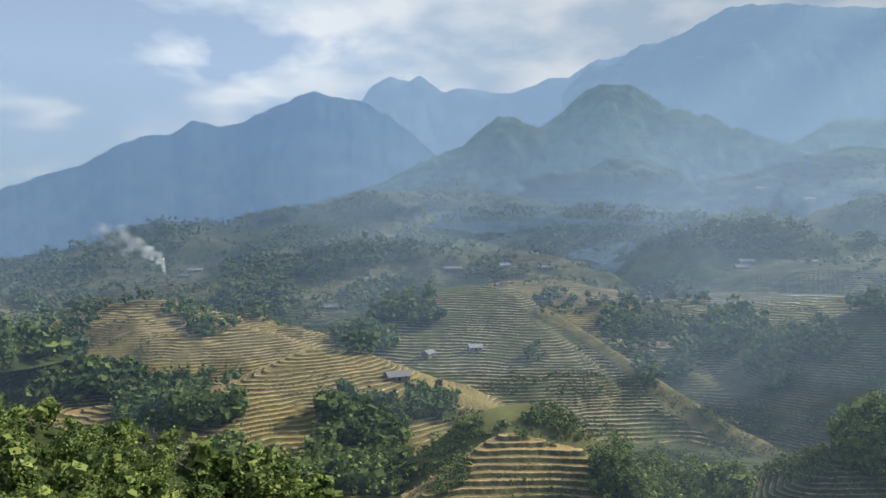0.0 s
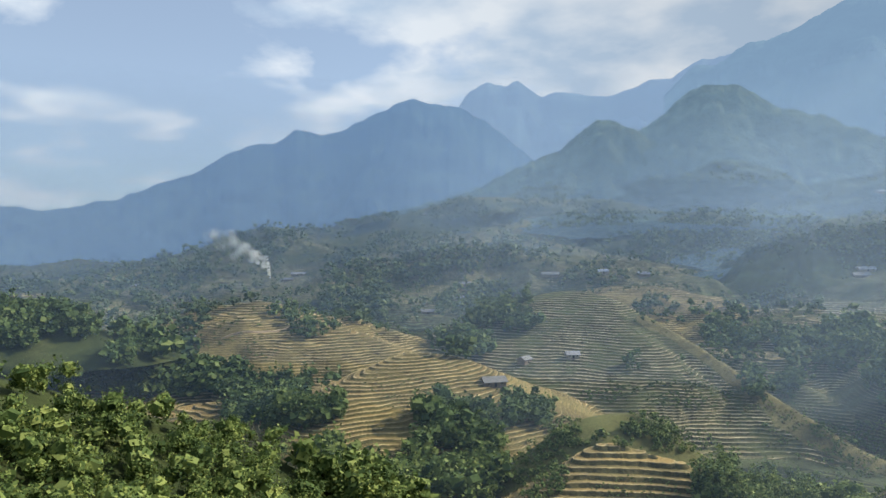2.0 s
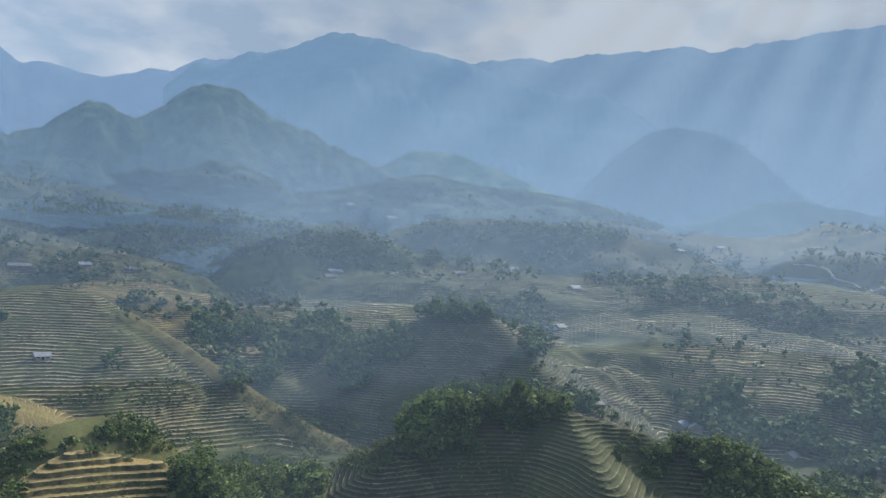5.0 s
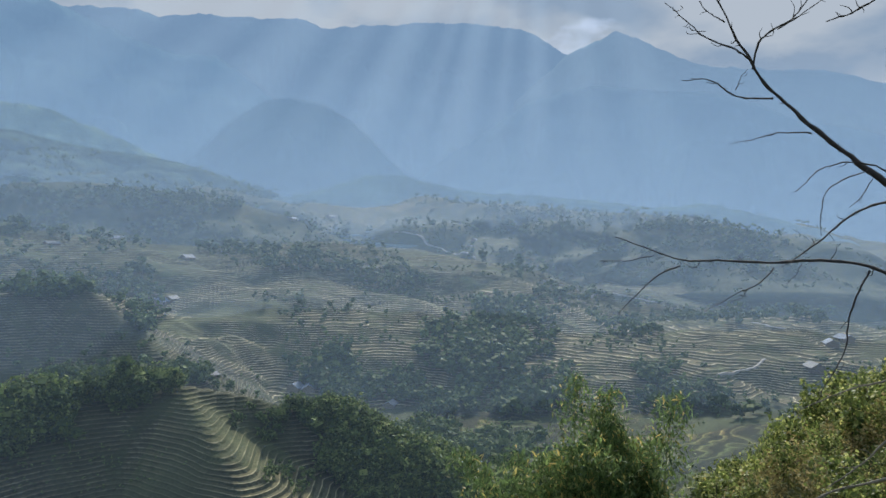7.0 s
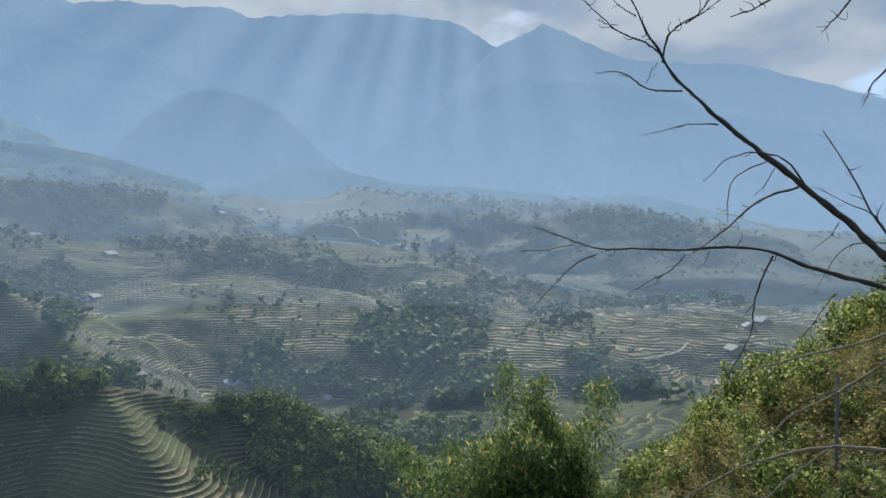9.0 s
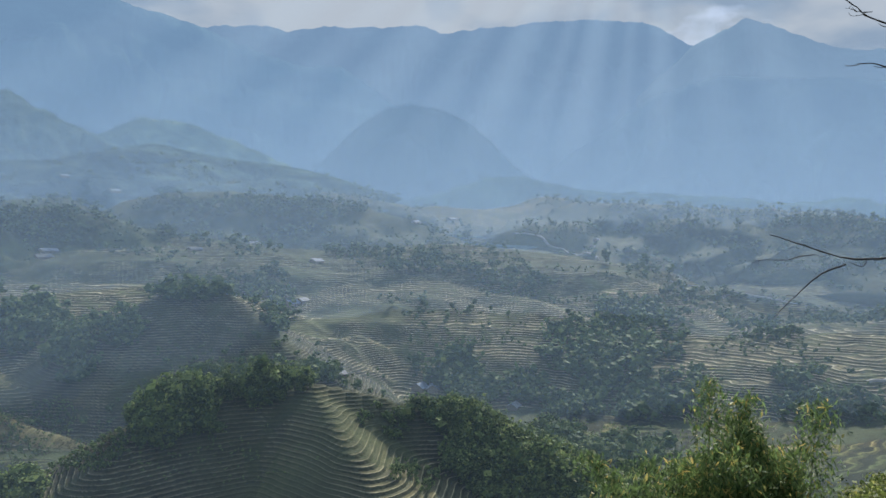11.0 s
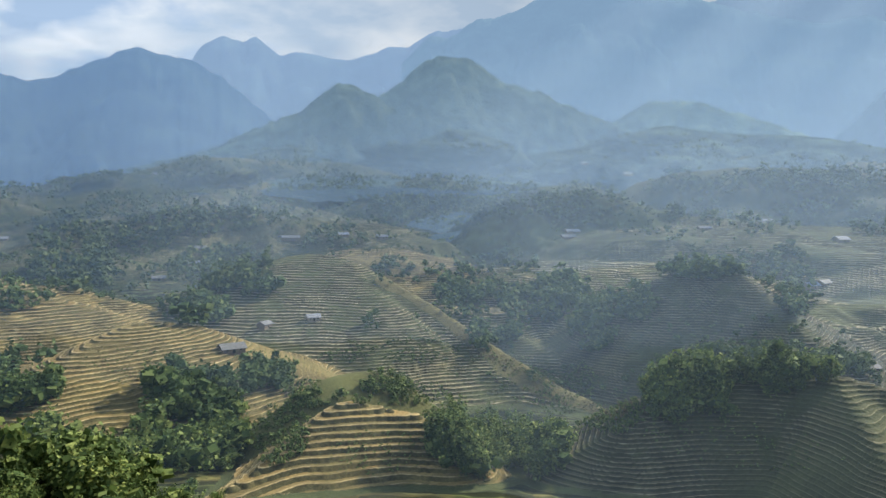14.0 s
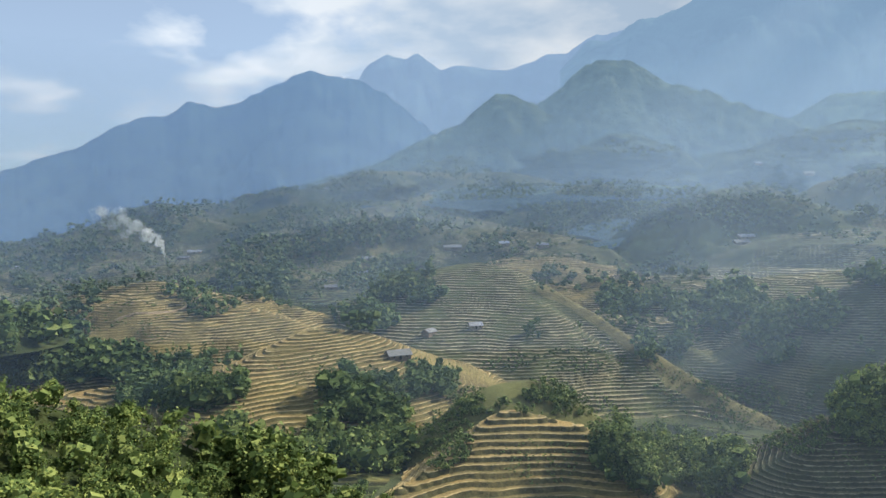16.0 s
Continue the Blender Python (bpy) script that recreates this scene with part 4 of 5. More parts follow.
grove("tree line behind the ridge", 11.7, -7.1, 3.0, 0.9, 40, 7, "mixed")
grove("tree line behind the ridge", 15, -9.1, 2.2, 1.0, 40, 7, "mixed")
grove("dark wood in the gully", 12.4, -4.9, 3.4, 1.5, 70, 10, "mixed")
grove("dark wood in the gully", 18, -6.6, 2.8, 1.4, 55, 10, "mixed")
grove("trees in the gully", 15.2, -8.7, 2.6, 0.8, 40, 7, "mixed")
grove("trees on the shaded hill's crest", 30.3, -3.8, 3.0, 0.7, 60, 9, "mixed")
grove("trees on the shaded hill's flank", 22.5, -6.2, 2.0, 0.8, 40, 8, "plume")
grove("tall wood in front of the terraces", -7.9, -13.6, 3.6, 2.3, 130, 9, "mixed")
grove("wood in the near hollow", -10.2, -16.6, 3.6, 2.2, 70, 8, "mixed")
grove("wood in the near hollow", -2.2, -11.8, 2.2, 1.0, 26, 6, "mixed")
grove("low scrub beside the pointed hill", -1.6, -15.6, 2.4, 2.2, 150, 1.7, "round", MIDDLE, NEARLEAF)
grove("dark wood in the near hollow", -6.2, -15.6, 2.6, 2.4, 50, 8, "mixed", MIDDLE)
grove("dark wood in the near hollow", -3.6, -12.2, 2.2, 1.2, 34, 8, "mixed", MIDDLE)
grove("bamboo beside the pointed hill", 14, -16.8, 4.0, 2.4, 90, 7, "plume")
grove("bamboo beside the pointed hill", 18.4, -17.8, 2.0, 1.6, 35, 7, "mixed")
grove("shrubs on the grassy knob", 5.7, -12.5, 3.0, 1.3, 170, 2.2, "round")
grove("scrub on the grassy knob", 8.2, -13, 3.4, 0.9, 120, 1.5, "round", MIDDLE, NEARLEAF)
grove("scrub on the grassy knob", 0.9, -12.8, 2.2, 1.1, 80, 2.4, "mixed", MIDDLE, NEARLEAF)
grove("trees on the wooded hill's far flank", 54.7, -16, 6.0, 2.4, 120, 6, "mixed")
grove("trees on the wooded hill's far flank", 48.8, -13.4, 3.0, 1.2, 50, 6, "mixed")
grove("low shrubs on the terrace banks", 12.8, -6.4, 5.0, 2.6, 150, 1.3, "round", COARSE, MIDLEAF)
grove("low shrubs on the terrace banks", 7.6, -4.6, 4.0, 2.0, 60, 1.3, "round", COARSE, MIDLEAF)
grove("low shrubs on the terrace banks", -23.5, -5.3, 5.0, 2.2, 90, 1.8, "round", COARSE, MIDLEAF)
grove("low shrubs on the terrace banks", -11.1, -9.3, 4.0, 2.0, 40, 1.2, "round", COARSE, MIDLEAF)
grove("round bush on the ridge", 5.6, -7.9, 0.7, 0.4, 6, 6, "round", MIDDLE)
grove("low shrubs on the terrace banks", 29.9, -7.7, 3.6, 2.0, 60, 1.4, "round", COARSE, MIDLEAF)
grove("weeds on the terrace banks", 6, -17.2, 4.0, 1.6, 80, 0.8, "round", COARSE, NEARLEAF)
grove("weeds on the terrace banks", 33, -15.2, 7.0, 2.2, 120, 0.9, "round", COARSE, NEARLEAF)
DRYLEAF = leaf("dry_grass_leaf", (0.065, 0.065, 0.030), (0.14, 0.122, 0.056), (0.24, 0.19, 0.088), 0.3)
grove("dry grass tufts along the ridge", 19.6, -12.6, 5.0, 1.8, 220, 1.1, "plume", COARSE, DRYLEAF)
grove("dry grass tufts along the ridge", 12.9, -8.5, 4.0, 1.6, 140, 1.1, "plume", COARSE, DRYLEAF)
grove("trees and bamboo along the wooded hill's crest", 37.3, -11, 5.0, 0.8, 60, 6, "mixed")
grove("trees and bamboo along the wooded hill's crest", 30.8, -13.4, 2.6, 1.6, 50, 6, "mixed")
grove("trees left of the golden terraces", -30.9, -5.1, 2.6, 2.6, 60, 9, "mixed")
grove("trees between the terraced hills", -21.3, -9.6, 5.0, 1.0, 60, 8, "plume")
grove("trees among the golden terraces", -18.1, -5.3, 2.2, 0.7, 26, 8, "plume")
grove("trees among the golden terraces", -20.4, -4.2, 1.6, 0.9, 20, 8, "mixed")
for az, el, wide, high, n in ((-33.5, -2.2, 3.4, 1.6, 70), (-29, -6.8, 2.6, 1.4, 50), (-27.5, -8.6, 3.0, 1.0, 50), (-33, -8, 3.0, 1.2, 50), (-24, 1.0, 3.6, 0.8, 60), (-11, 1.4, 3.6, 0.9, 60), (-3.5, -5.2, 2.0, 1.0, 40)):
    grove("thick wood on the hillside", az, el, wide, high, n, 9.5, "mixed")
for az, el, wide, high, n in ((49.5, -14.2, 2.4, 1.0, 60), (53, -16.6, 3.0, 1.6, 80), (57.5, -17.4, 3.0, 1.4, 70)):
    grove("dense wood on the wooded hill's far flank", az, el, wide, high, n, 7.5, "mixed")
grove("wooded hilltop", -39.5, -1.2, 3.2, 1.0, 70, 9, "mixed")
grove("trees below the farm track", -29.6, -4, 3.4, 1.8, 70, 9, "mixed")
grove("trees below the farm track", -31.6, -6.1, 3.4, 1.2, 50, 8, "mixed")
grove("trees in the hollow behind the near wood", -28.3, -8.6, 5.0, 1.2, 144, 8, "mixed")
grove("trees in the hollow behind the near wood", -20.6, -11.3, 4.6, 1.2, 126, 8, "mixed")
grove("trees in the hollow behind the near wood", -37.4, -4.3, 4.6, 1.4, 126, 8, "mixed")
grove("trees and hedges on the middle slope", -27, -2.7, 5.0, 0.8, 40, 8, "mixed")
grove("wood on the slope above the ridge", -2.2, 0.7, 4.0, 0.9, 50, 10, "mixed")
grove("wood on the slope above the ridge", 6.4, 0.9, 3.5, 1.2, 60, 10, "mixed")
grove("wood on the upper slope", 15.6, 1.5, 3.5, 1.4, 60, 10, "mixed")
# right side of the valley
for az, el, wide, high, n in ((32.5, -11.4, 5.0, 1.0, 80), (36.4, -10, 3.4, 0.9, 50), (28.3, -13.1, 2.4, 1.8, 45), (39.6, -10.2, 1.6, 0.5, 20), (50.1, -13.8, 3.2, 1.4, 60)):
    grove("trees and bamboo along the wooded hill", az, el, wide, high, n, 6.5, "mixed")
for az, el, wide, high, n in ((45.5, -14.2, 2.6, 1.6, 120), (46, -17, 3.0, 1.8, 130), (43, -13.2, 1.6, 1.2, 60), (49.5, -15.4, 2.4, 1.4, 70)):
    grove("low scrub over the spur's sunny terraces", az, el, wide, high, n, 2.0, "round", MIDDLE, NEARLEAF)
grove("tall trees on the wooded hill's crest", 34.5, -10.4, 4.6, 0.5, 46, 9, "mixed", FINE)
grove("tall trees on the wooded hill's crest", 29.0, -12.4, 2.4, 1.3, 34, 8, "mixed", FINE)
grove("dark trees on the shaded hill's shoulder", 25.6, -6.4, 1.5, 1.3, 40, 8, "mixed")
grove("dark wood in the gully", 19.5, -5.3, 2.4, 1.0, 50, 10, "mixed")
grove("dark wood in the gully", 22.3, -8.2, 1.6, 1.8, 50, 9, "mixed")
grove("dry grass tufts along the ridge", 16.8, -10.9, 5.0, 1.6, 160, 1.3, "plume", COARSE, DRYLEAF)
grove("dry grass tufts along the ridge", 22.5, -13.7, 3.0, 1.2, 140, 1.2, "plume", COARSE, DRYLEAF)
grove("trees on the valley side", 52.9, -15.1, 3.4, 1.2, 50, 7, "mixed")
grove("tree line on the hill's shoulder", 36.2, -5.1, 1.6, 1.8, 45, 8, "mixed")
grove("dark trees among the fields", 49.1, -9.5, 2.6, 1.6, 50, 11, "mixed")
grove("trees among the fields", 53.6, -10.9, 3.2, 1.1, 45, 9, "mixed")
grove("wood in the valley", 61.4, -7.9, 5.4, 2.4, 130, 10, "mixed")
grove("wood in the valley", 63.1, -5.9, 4.6, 1.6, 70, 10, "mixed")
grove("wood by the valley houses", 63.9, -11.4, 4.4, 1.6, 80, 10, "mixed")
grove("dark gully trees", 16, -3.3, 2.4, 1.2, 40, 9, "mixed")
grove("wooded knoll", 21.6, 1.1, 3.6, 1.6, 110, 9, "mixed")
grove("woods on the far rise", 35.4, 2.7, 9.0, 0.6, 110, 10, "mixed")
grove("trees among far fields", 47.6, -1.8, 3.6, 0.7, 26, 9, "round")
grove("trees among far fields", 34.8, -2.8, 2.4, 1.1, 40, 9, "mixed")
grove("wood in the side valley", 62.5, -8, 3.4, 2.0, 80, 10, "mixed")
grove("wood in the side valley", 73.9, -9.1, 3.2, 1.0, 50, 9, "mixed")
grove("trees by the valley stream", 77.9, -10.8, 4.2, 0.9, 60, 8, "mixed")
grove("trees along the valley fields", 72.2, -5.5, 2.6, 1.2, 40, 9, "mixed")
grove("trees along the valley fields", 63.3, -4.6, 3.6, 0.8, 36, 8, "mixed")
grove("far scrub on the valley's end", 67.4, 1.6, 8.0, 1.0, 110, 9, "mixed")
grove("far scrub on the valley's end", 79.5, 2.2, 6.0, 0.9, 80, 9, "mixed")

for az, el, n in ((33.8, -0.6, 12), (42.7, -0.8, 16), (47.2, -1.1, 18), (51.9, -2.3, 12), (45.2, -2, 12), (54.5, -3.1, 12), (65.4, -1.9, 16), (68, -3.6, 14), (62.3, -0.7, 14), (75.7, -1.2, 14), (80.7, -1, 14), (83.3, -4.4, 12), (77.8, -4.8, 14), (57, 1.3, 12), (66.5, 2.4, 16), (74.8, 1.7, 16), (37.9, 0.6, 20), (30.6, 0.5, 20), (50.1, 0.9, 14)):
    grove("trees and hedges among the far fields", az, el, 3.0, 0.55, int(n * 1.7), 11, "mixed")
for az, el, n in ((3.2, 1, 16), (8.8, 0.3, 20), (-1, 2.1, 16), (14.8, 2.5, 20), (26.8, -0.8, 14), (31.1, 0.1, 12), (-28, -0.3, 14), (-16.7, 1, 14)):
    grove("trees and hedges on the upper slopes", az, el, 3.4, 0.8, n, 8.5, "mixed")

for az, el, wide, high, n in ((-7.4, 3.9, 2.5, 1.0, 50), (-2.2, 4, 3.0, 0.8, 30), (3, 2.7, 2.6, 1.2, 40), (10.7, 1.9, 3.6, 1.8, 90), (13.9, 0.7, 3.0, 1.2, 60), (31.1, 2.5, 5.0, 0.9, 90), (37.9, 2.5, 5.0, 0.8, 80), (28.4, 5.3, 5.0, 1.0, 40), (13.1, 5.6, 4.0, 1.2, 40), (0.3, 4.4, 4.0, 1.2, 40), (38.3, 3.1, 5.0, 1.2, 60)):
    grove("woods on the foothills", az, el, wide, high, n, 10, "mixed")
for az, el, wide, high, n in ((-16.8, -15.6, 3.6, 1.8, 50), (-13.1, -18.1, 3.4, 1.4, 40)):
    grove("wood in the near hollow", az, el, wide, high, n, 8, "mixed")
for az, el, wide, high, n in ((57.2, -14.9, 3.4, 1.6, 55), (63.3, -15.7, 3.4, 1.5, 55), (54.7, -18.2, 3.4, 1.6, 50), (60.7, -18.5, 3.4, 1.4, 50), (58, -12.2, 2.4, 0.8, 35), (51.2, -11.5, 2.0, 0.8, 26)):
    grove("dense wood on the wooded hill's far flank", az, el, wide, high, n, 7.5, "mixed")
for az, el, wide, high, n in ((56.9, 4, 4.0, 0.9, 70), (62.9, 3.5, 4.0, 0.9, 70), (69, 3, 4.0, 0.8, 70), (75.4, 2.4, 4.0, 0.9, 70), (80.8, 1.4, 3.0, 1.0, 50), (64.7, 1.8, 3.0, 1.0, 40), (75.9, 0.9, 3.0, 1.0, 40), (81.6, -0.4, 3.0, 1.2, 40), (71.2, 0.2, 3.0, 0.8, 30)):
    grove("woods on the rise at the valley's end", az, el, wide, high, n, 10, "mixed")
grove("scrub among the ridge terraces", 9.2, -9.8, 3.2, 1.0, 130, 1.7, "round", COARSE, MIDLEAF)
grove("scrub among the ridge terraces", 3.6, -9.8, 2.4, 0.9, 80, 1.6, "round", COARSE, MIDLEAF)
grove("scrub on the ridge's sunny flank", 20, -13.6, 4.0, 2.4, 190, 1.7, "round", MIDDLE, NEARLEAF)
grove("scrub on the ridge's sunny flank", 16, -11.2, 3.0, 1.6, 90, 1.6, "round", MIDDLE, NEARLEAF)
grove("grass and scrub along the ridge's crest", 20, -11.9, 2.8, 1.6, 200, 1.5, "round", MIDDLE, NEARLEAF)
grove("grass and scrub along the ridge's crest", 23.7, -14.2, 2.6, 1.5, 170, 1.5, "round", MIDDLE, NEARLEAF)
grove("trees beside the paddies", 58, -12, 4.0, 0.8, 30, 7, "mixed")
grove("trees beside the paddies", 73.6, -11.2, 4.0, 0.8, 30, 7, "mixed")
grove("trees beside the paddies", 64.9, -9.8, 5.0, 0.9, 40, 8, "mixed")
grove("scrub on the valley floor", 60.7, -17.3, 5.0, 1.6, 60, 4, "mixed", MIDDLE)


def scattered():
    rng = np.random.default_rng(77)
    near, far = [], []
    while len(near) + len(far) < 3000:
        az, r = rng.uniform(-42, 95), 380 + 1700 * rng.uniform()
        a = radians(az)
        if vnoise(r * math.sin(a) / 85, r * math.cos(a) / 85, 4) < 0.16 + 0.2 * rng.uniform():
            continue
        p = drop(r * math.sin(a), r * math.cos(a))
        (near if r < 560 else far).append(p)
    planted("scattered_trees", "single trees and scrub over the fields", near, rng.uniform(3, 8, len(near)), MIDDLE["round"] + MIDDLE["plume"], MIDLEAF, rng)
    planted("scattered_trees", "single trees and scrub over the far slopes", far, rng.uniform(5, 13, len(far)), TINY["round"] + TINY["plume"], FARLEAF, rng)


scattered()


def hedges():
    """Rows of trees and scrub along field edges and gullies over the middle distance."""
    rng = np.random.default_rng(29)
    spots, tall = [], []
    for row in range(64):
        az = radians(rng.uniform(38, 90) if row < 42 else rng.uniform(-20, 36))
        r = rng.uniform(640, 1250)
        x, y = r * math.sin(az), r * math.cos(az)
        head = az + (rng.normal() * 0.35 + math.pi / 2 if rng.uniform() < 0.7 else rng.normal() * 0.5)
        for _ in range(int(rng.uniform(10, 34))):
            head += rng.normal() * 0.12
            x, y = x + math.sin(head) * 5, y + math.cos(head) * 5
            for _ in range(rng.integers(1, 3)):
                spots.append(drop(x + rng.normal() * 3, y + rng.normal() * 3))
                tall.append(rng.uniform(3.5, 10))
    planted("hedges", "lines of dark trees and scrub between the far fields", spots, tall, TINY["round"] + TINY["plume"], FARLEAF, rng)


hedges()


def near_forest():
    """The thick wood on the near slope."""
    rng = np.random.default_rng(5)
    crest = np.array([(-46, -4.5), (-41.4, -6.2), (-36.4, -8.2), (-32.7, -9.6), (-28.9, -10.9), (-25, -12.3), (-22, -13.5), (-18.8, -15.6), (-15, -17.2), (-9, -19)])
    spots, tall = [], []
    while len(spots) < 600:
        az = rng.uniform(-45, -6)
        el = np.interp(az, crest[:, 0], crest[:, 1]) - rng.uniform(0, 1) * 14
        p = lay(az, el)
        if p is None or p.to_2d().length > 300 or el < -27:
            continue
        spots.append(p)
        tall.append(rng.uniform(3.4, 8.0))
    planted("near_wood", "dense green wood of young broadleaf trees on the near slope", spots, tall, FINE["round"] + FINE["round"] + FINE["plume"][:2], NEARLEAF, rng)


near_forest()


# ---- near slope, bamboo and the bare tree ----


def tube(points, radii, sides=7):
    """A tapering limb along points."""
    p = np.asarray(points, float)
    t = np.gradient(p, axis=0)
    t /= np.linalg.norm(t, axis=1)[:, None] + 1e-9
    ref = np.tile(np.array([0.31, 0.17, 0.93]), (len(p), 1))
    a = np.cross(t, ref)
    a /= np.linalg.norm(a, axis=1)[:, None] + 1e-9
    b = np.cross(t, a)
    w = np.linspace(0, 2 * np.pi, sides, endpoint=False)
    ring = p[:, None] + (a[:, None] * np.cos(w)[None, :, None] + b[:, None] * np.sin(w)[None, :, None]) * np.asarray(radii)[:, None, None]
    n = len(p)
    i, j = np.meshgrid(np.arange(n - 1), np.arange(sides), indexing="ij")
    j2 = (j + 1) % sides
    q = np.stack([i * sides + j, i * sides + j2, (i + 1) * sides + j2, (i + 1) * sides + j], -1).reshape(-1, 4)
    return ring.reshape(-1, 3), q


def smooth_line(pts, n):
    """A rounded line through control points."""
    p = np.asarray(pts, float)
    s = np.concatenate([[0], np.cumsum(np.linalg.norm(np.diff(p, axis=0), axis=1))])
    u = np.linspace(0, s[-1], n)
    q = np.stack([np.interp(u, s, p[:, k]) for k in range(p.shape[1])], -1)
    for _ in range(2):
        q[1:-1] = (q[:-2] + 2 * q[1:-1] + q[2:]) / 4
    return q


HOLD = np.array([ARM * math.sin(radians(64.05)), ARM * math.cos(radians(64.05)), 0.0])


def bare_tree():
    rng = np.random.default_rng(8)
    root = new("bare_tree")
    tagged(root, "leafless grey-barked tree leaning over the near slope", "tree")
    foot = drop(*(polar(103, 0, 5.0)[:2]))
    root.location = foot

    def limb(name, reach, thick, thin, *aes, bark=None):
        """A limb by bearing and elevation along it, at a distance from the lookout that changes from first to last."""
        pts = np.array(aes, float).reshape(-1, 2)
        r = np.linspace(reach[0], reach[1], len(pts))
        line = smooth_line(polar(pts[:, 0], pts[:, 1], r) + HOLD, max(10, len(pts) * 4))
        line += np.cumsum(rng.normal(size=line.shape), 0) * 0.0025
        rad = 0.62 * np.linspace(thick, thin, len(line)) ** 1.0 * (1 + 0.2 * rng.normal(size=len(line)).clip(-1, 1))
        v, q = tube(line, rad)
        sheet(name, v - np.array(foot), q, [bark or BARK], parent=root)
        # short knobbly side shoots along the outer half
        for _ in range(7 if name == "branch" else 2):
            k = int(rng.uniform(0.3, 0.97) * (len(line) - 1))
            ahead = line[min(k + 1, len(line) - 1)] - line[max(k - 1, 0)]
            ahead /= np.linalg.norm(ahead) + 1e-9
            way = ahead * 0.8 + rng.normal(size=3) * 0.6
            way /= np.linalg.norm(way)
            long = rng.uniform(0.02, 0.10) * (1.0 if name == "branch" else 0.6)
            bend = rng.normal(size=3) * 0.25 * long
            shoot = np.array([line[k], line[k] + way * long * 0.5 + bend, line[k] + way * long + np.array([0, 0, 0.15 * long])])
            v, q = tube(smooth_line(shoot, 6), np.linspace(min(rad[k] * 0.6, 0.003), 0.0012, 6), 5)
            sheet("twig", v - np.array(foot), q, [bark or BARK], parent=root)

    trunk_line = smooth_line([np.array(foot) - np.array([0, 0, 0.3]), np.array(foot) + np.array([-0.1, 0.1, 1.2]), polar(99, -4.5, 4.6) + HOLD, polar(95.5, -1.5, 4.5) + HOLD], 16)
    v, q = tube(trunk_line, np.linspace(0.11, 0.036, 16), 10)
    sheet("trunk", v - np.array(foot), q, [BARK], parent=root)
    limb("branch", (4.5, 4.1), 0.036, 0.006, 95.6, -2.3, 94.5, -1.2, 92.5, 0.6, 90.8, 2.2, 89.3, 3.5, 87.2, 5.5, 84.5, 7.8, 82.5, 9.6, 80.8, 11.3, 79.5, 12.8, 79.2, 13.8, 78.4, 14.8, 77.5, 16.4, 76.5, 18.7)
    limb("branch", (4.1, 4.0), 0.010, 0.004, 79.5, 13.1, 79.8, 14.7, 81, 15.6, 82.1, 16.1, 83.2, 17.6)
    limb("twig", (4.05, 4.0), 0.006, 0.003, 81, 15.6, 82.4, 16.3, 84.1, 17.3)
    limb("branch", (4.1, 4.0), 0.009, 0.003, 79.3, 13.7, 78.4, 14.4, 76.9, 15.2, 75.9, 15.9, 75, 16.8, 73.6, 18)
    limb("twig", (4.05, 4.0), 0.004, 0.002, 76.2, 15.8, 75.1, 16, 74.4, 16.2)
    limb("twig", (4.1, 4.0), 0.006, 0.003, 77.5, 16.4, 76.6, 17, 75.6, 18)
    limb("branch", (4.15, 4.0), 0.009, 0.003, 80.9, 11, 79.1, 11.1, 77.9, 11.7, 77.3, 12.5, 76.1, 13, 74.5, 13)
    limb("twig", (4.1, 4.1), 0.004, 0.002, 78.3, 11.7, 78.6, 12.5, 79.1, 13)
    limb("twig", (4.2, 4.1), 0.007, 0.002, 83.4, 8.5, 81.1, 8.6, 79.9, 8.2, 78.1, 7.8)
    limb("twig", (4.3, 4.2), 0.009, 0.003, 89.3, 3.7, 88.2, 5.6, 86.9, 6.3, 85.6, 6.4, 84.1, 6, 83.1, 4.8, 82.5, 4.3)
    limb("branch", (4.3, 4.2), 0.011, 0.004, 88.7, 4, 86.7, 3.4, 85.4, 2.5, 84.2, 1.5, 82.7, 0.2, 81.7, -0.5)
    limb("twig", (4.3, 4.2), 0.006, 0.003, 87, 6, 85.3, 5.4, 84.3, 4.5, 84, 3.1, 84.2, 1.6)
    limb("twig", (4.3, 4.3), 0.005, 0.002, 87.2, 5.3, 86.4, 4.2, 85.6, 3.4)
    limb("branch", (4.5, 4.2), 0.022, 0.004, 95.9, -3.3, 94.9, -3.1, 93.3, -2.5, 90.9, -2, 88.9, -1.4, 86.8, -0.6, 84.6, -0.4, 81.6, -0.7, 78.5, -0.8, 74.9, -0.9, 72.8, -0.2, 70.1, 0.7)
    limb("twig", (4.2, 4.2), 0.005, 0.003, 73, -0.2, 71, -0.5, 69.1, -0.5)
    limb("twig", (4.2, 4.15), 0.007, 0.003, 74.9, -0.9, 73.6, -1.5, 72.2, -2.8, 70.5, -4.8)
    limb("twig", (4.25, 4.2), 0.006, 0.002, 81.3, -0.8, 80.2, -2, 78.5, -2.9, 76.5, -4)
    limb("twig", (4.25, 4.2), 0.004, 0.002, 79.7, -2.3, 79.3, -3, 78.7, -3.4)
    limb("twig", (4.25, 4.2), 0.004, 0.002, 83, -0.6, 82.6, -1.4, 82.1, -2.1)
    limb("branch", (4.35, 4.3), 0.010, 0.003, 87.1, -0.9, 86.2, -2.6, 85.7, -4.6, 85.6, -6.4, 84.7, -8.1, 84, -9.9)
    limb("branch", (4.5, 4.4), 0.013, 0.004, 95.3, -1.2, 94.4, 0.4, 93.2, 2.2, 91.5, 5.8, 90.1, 8.2)
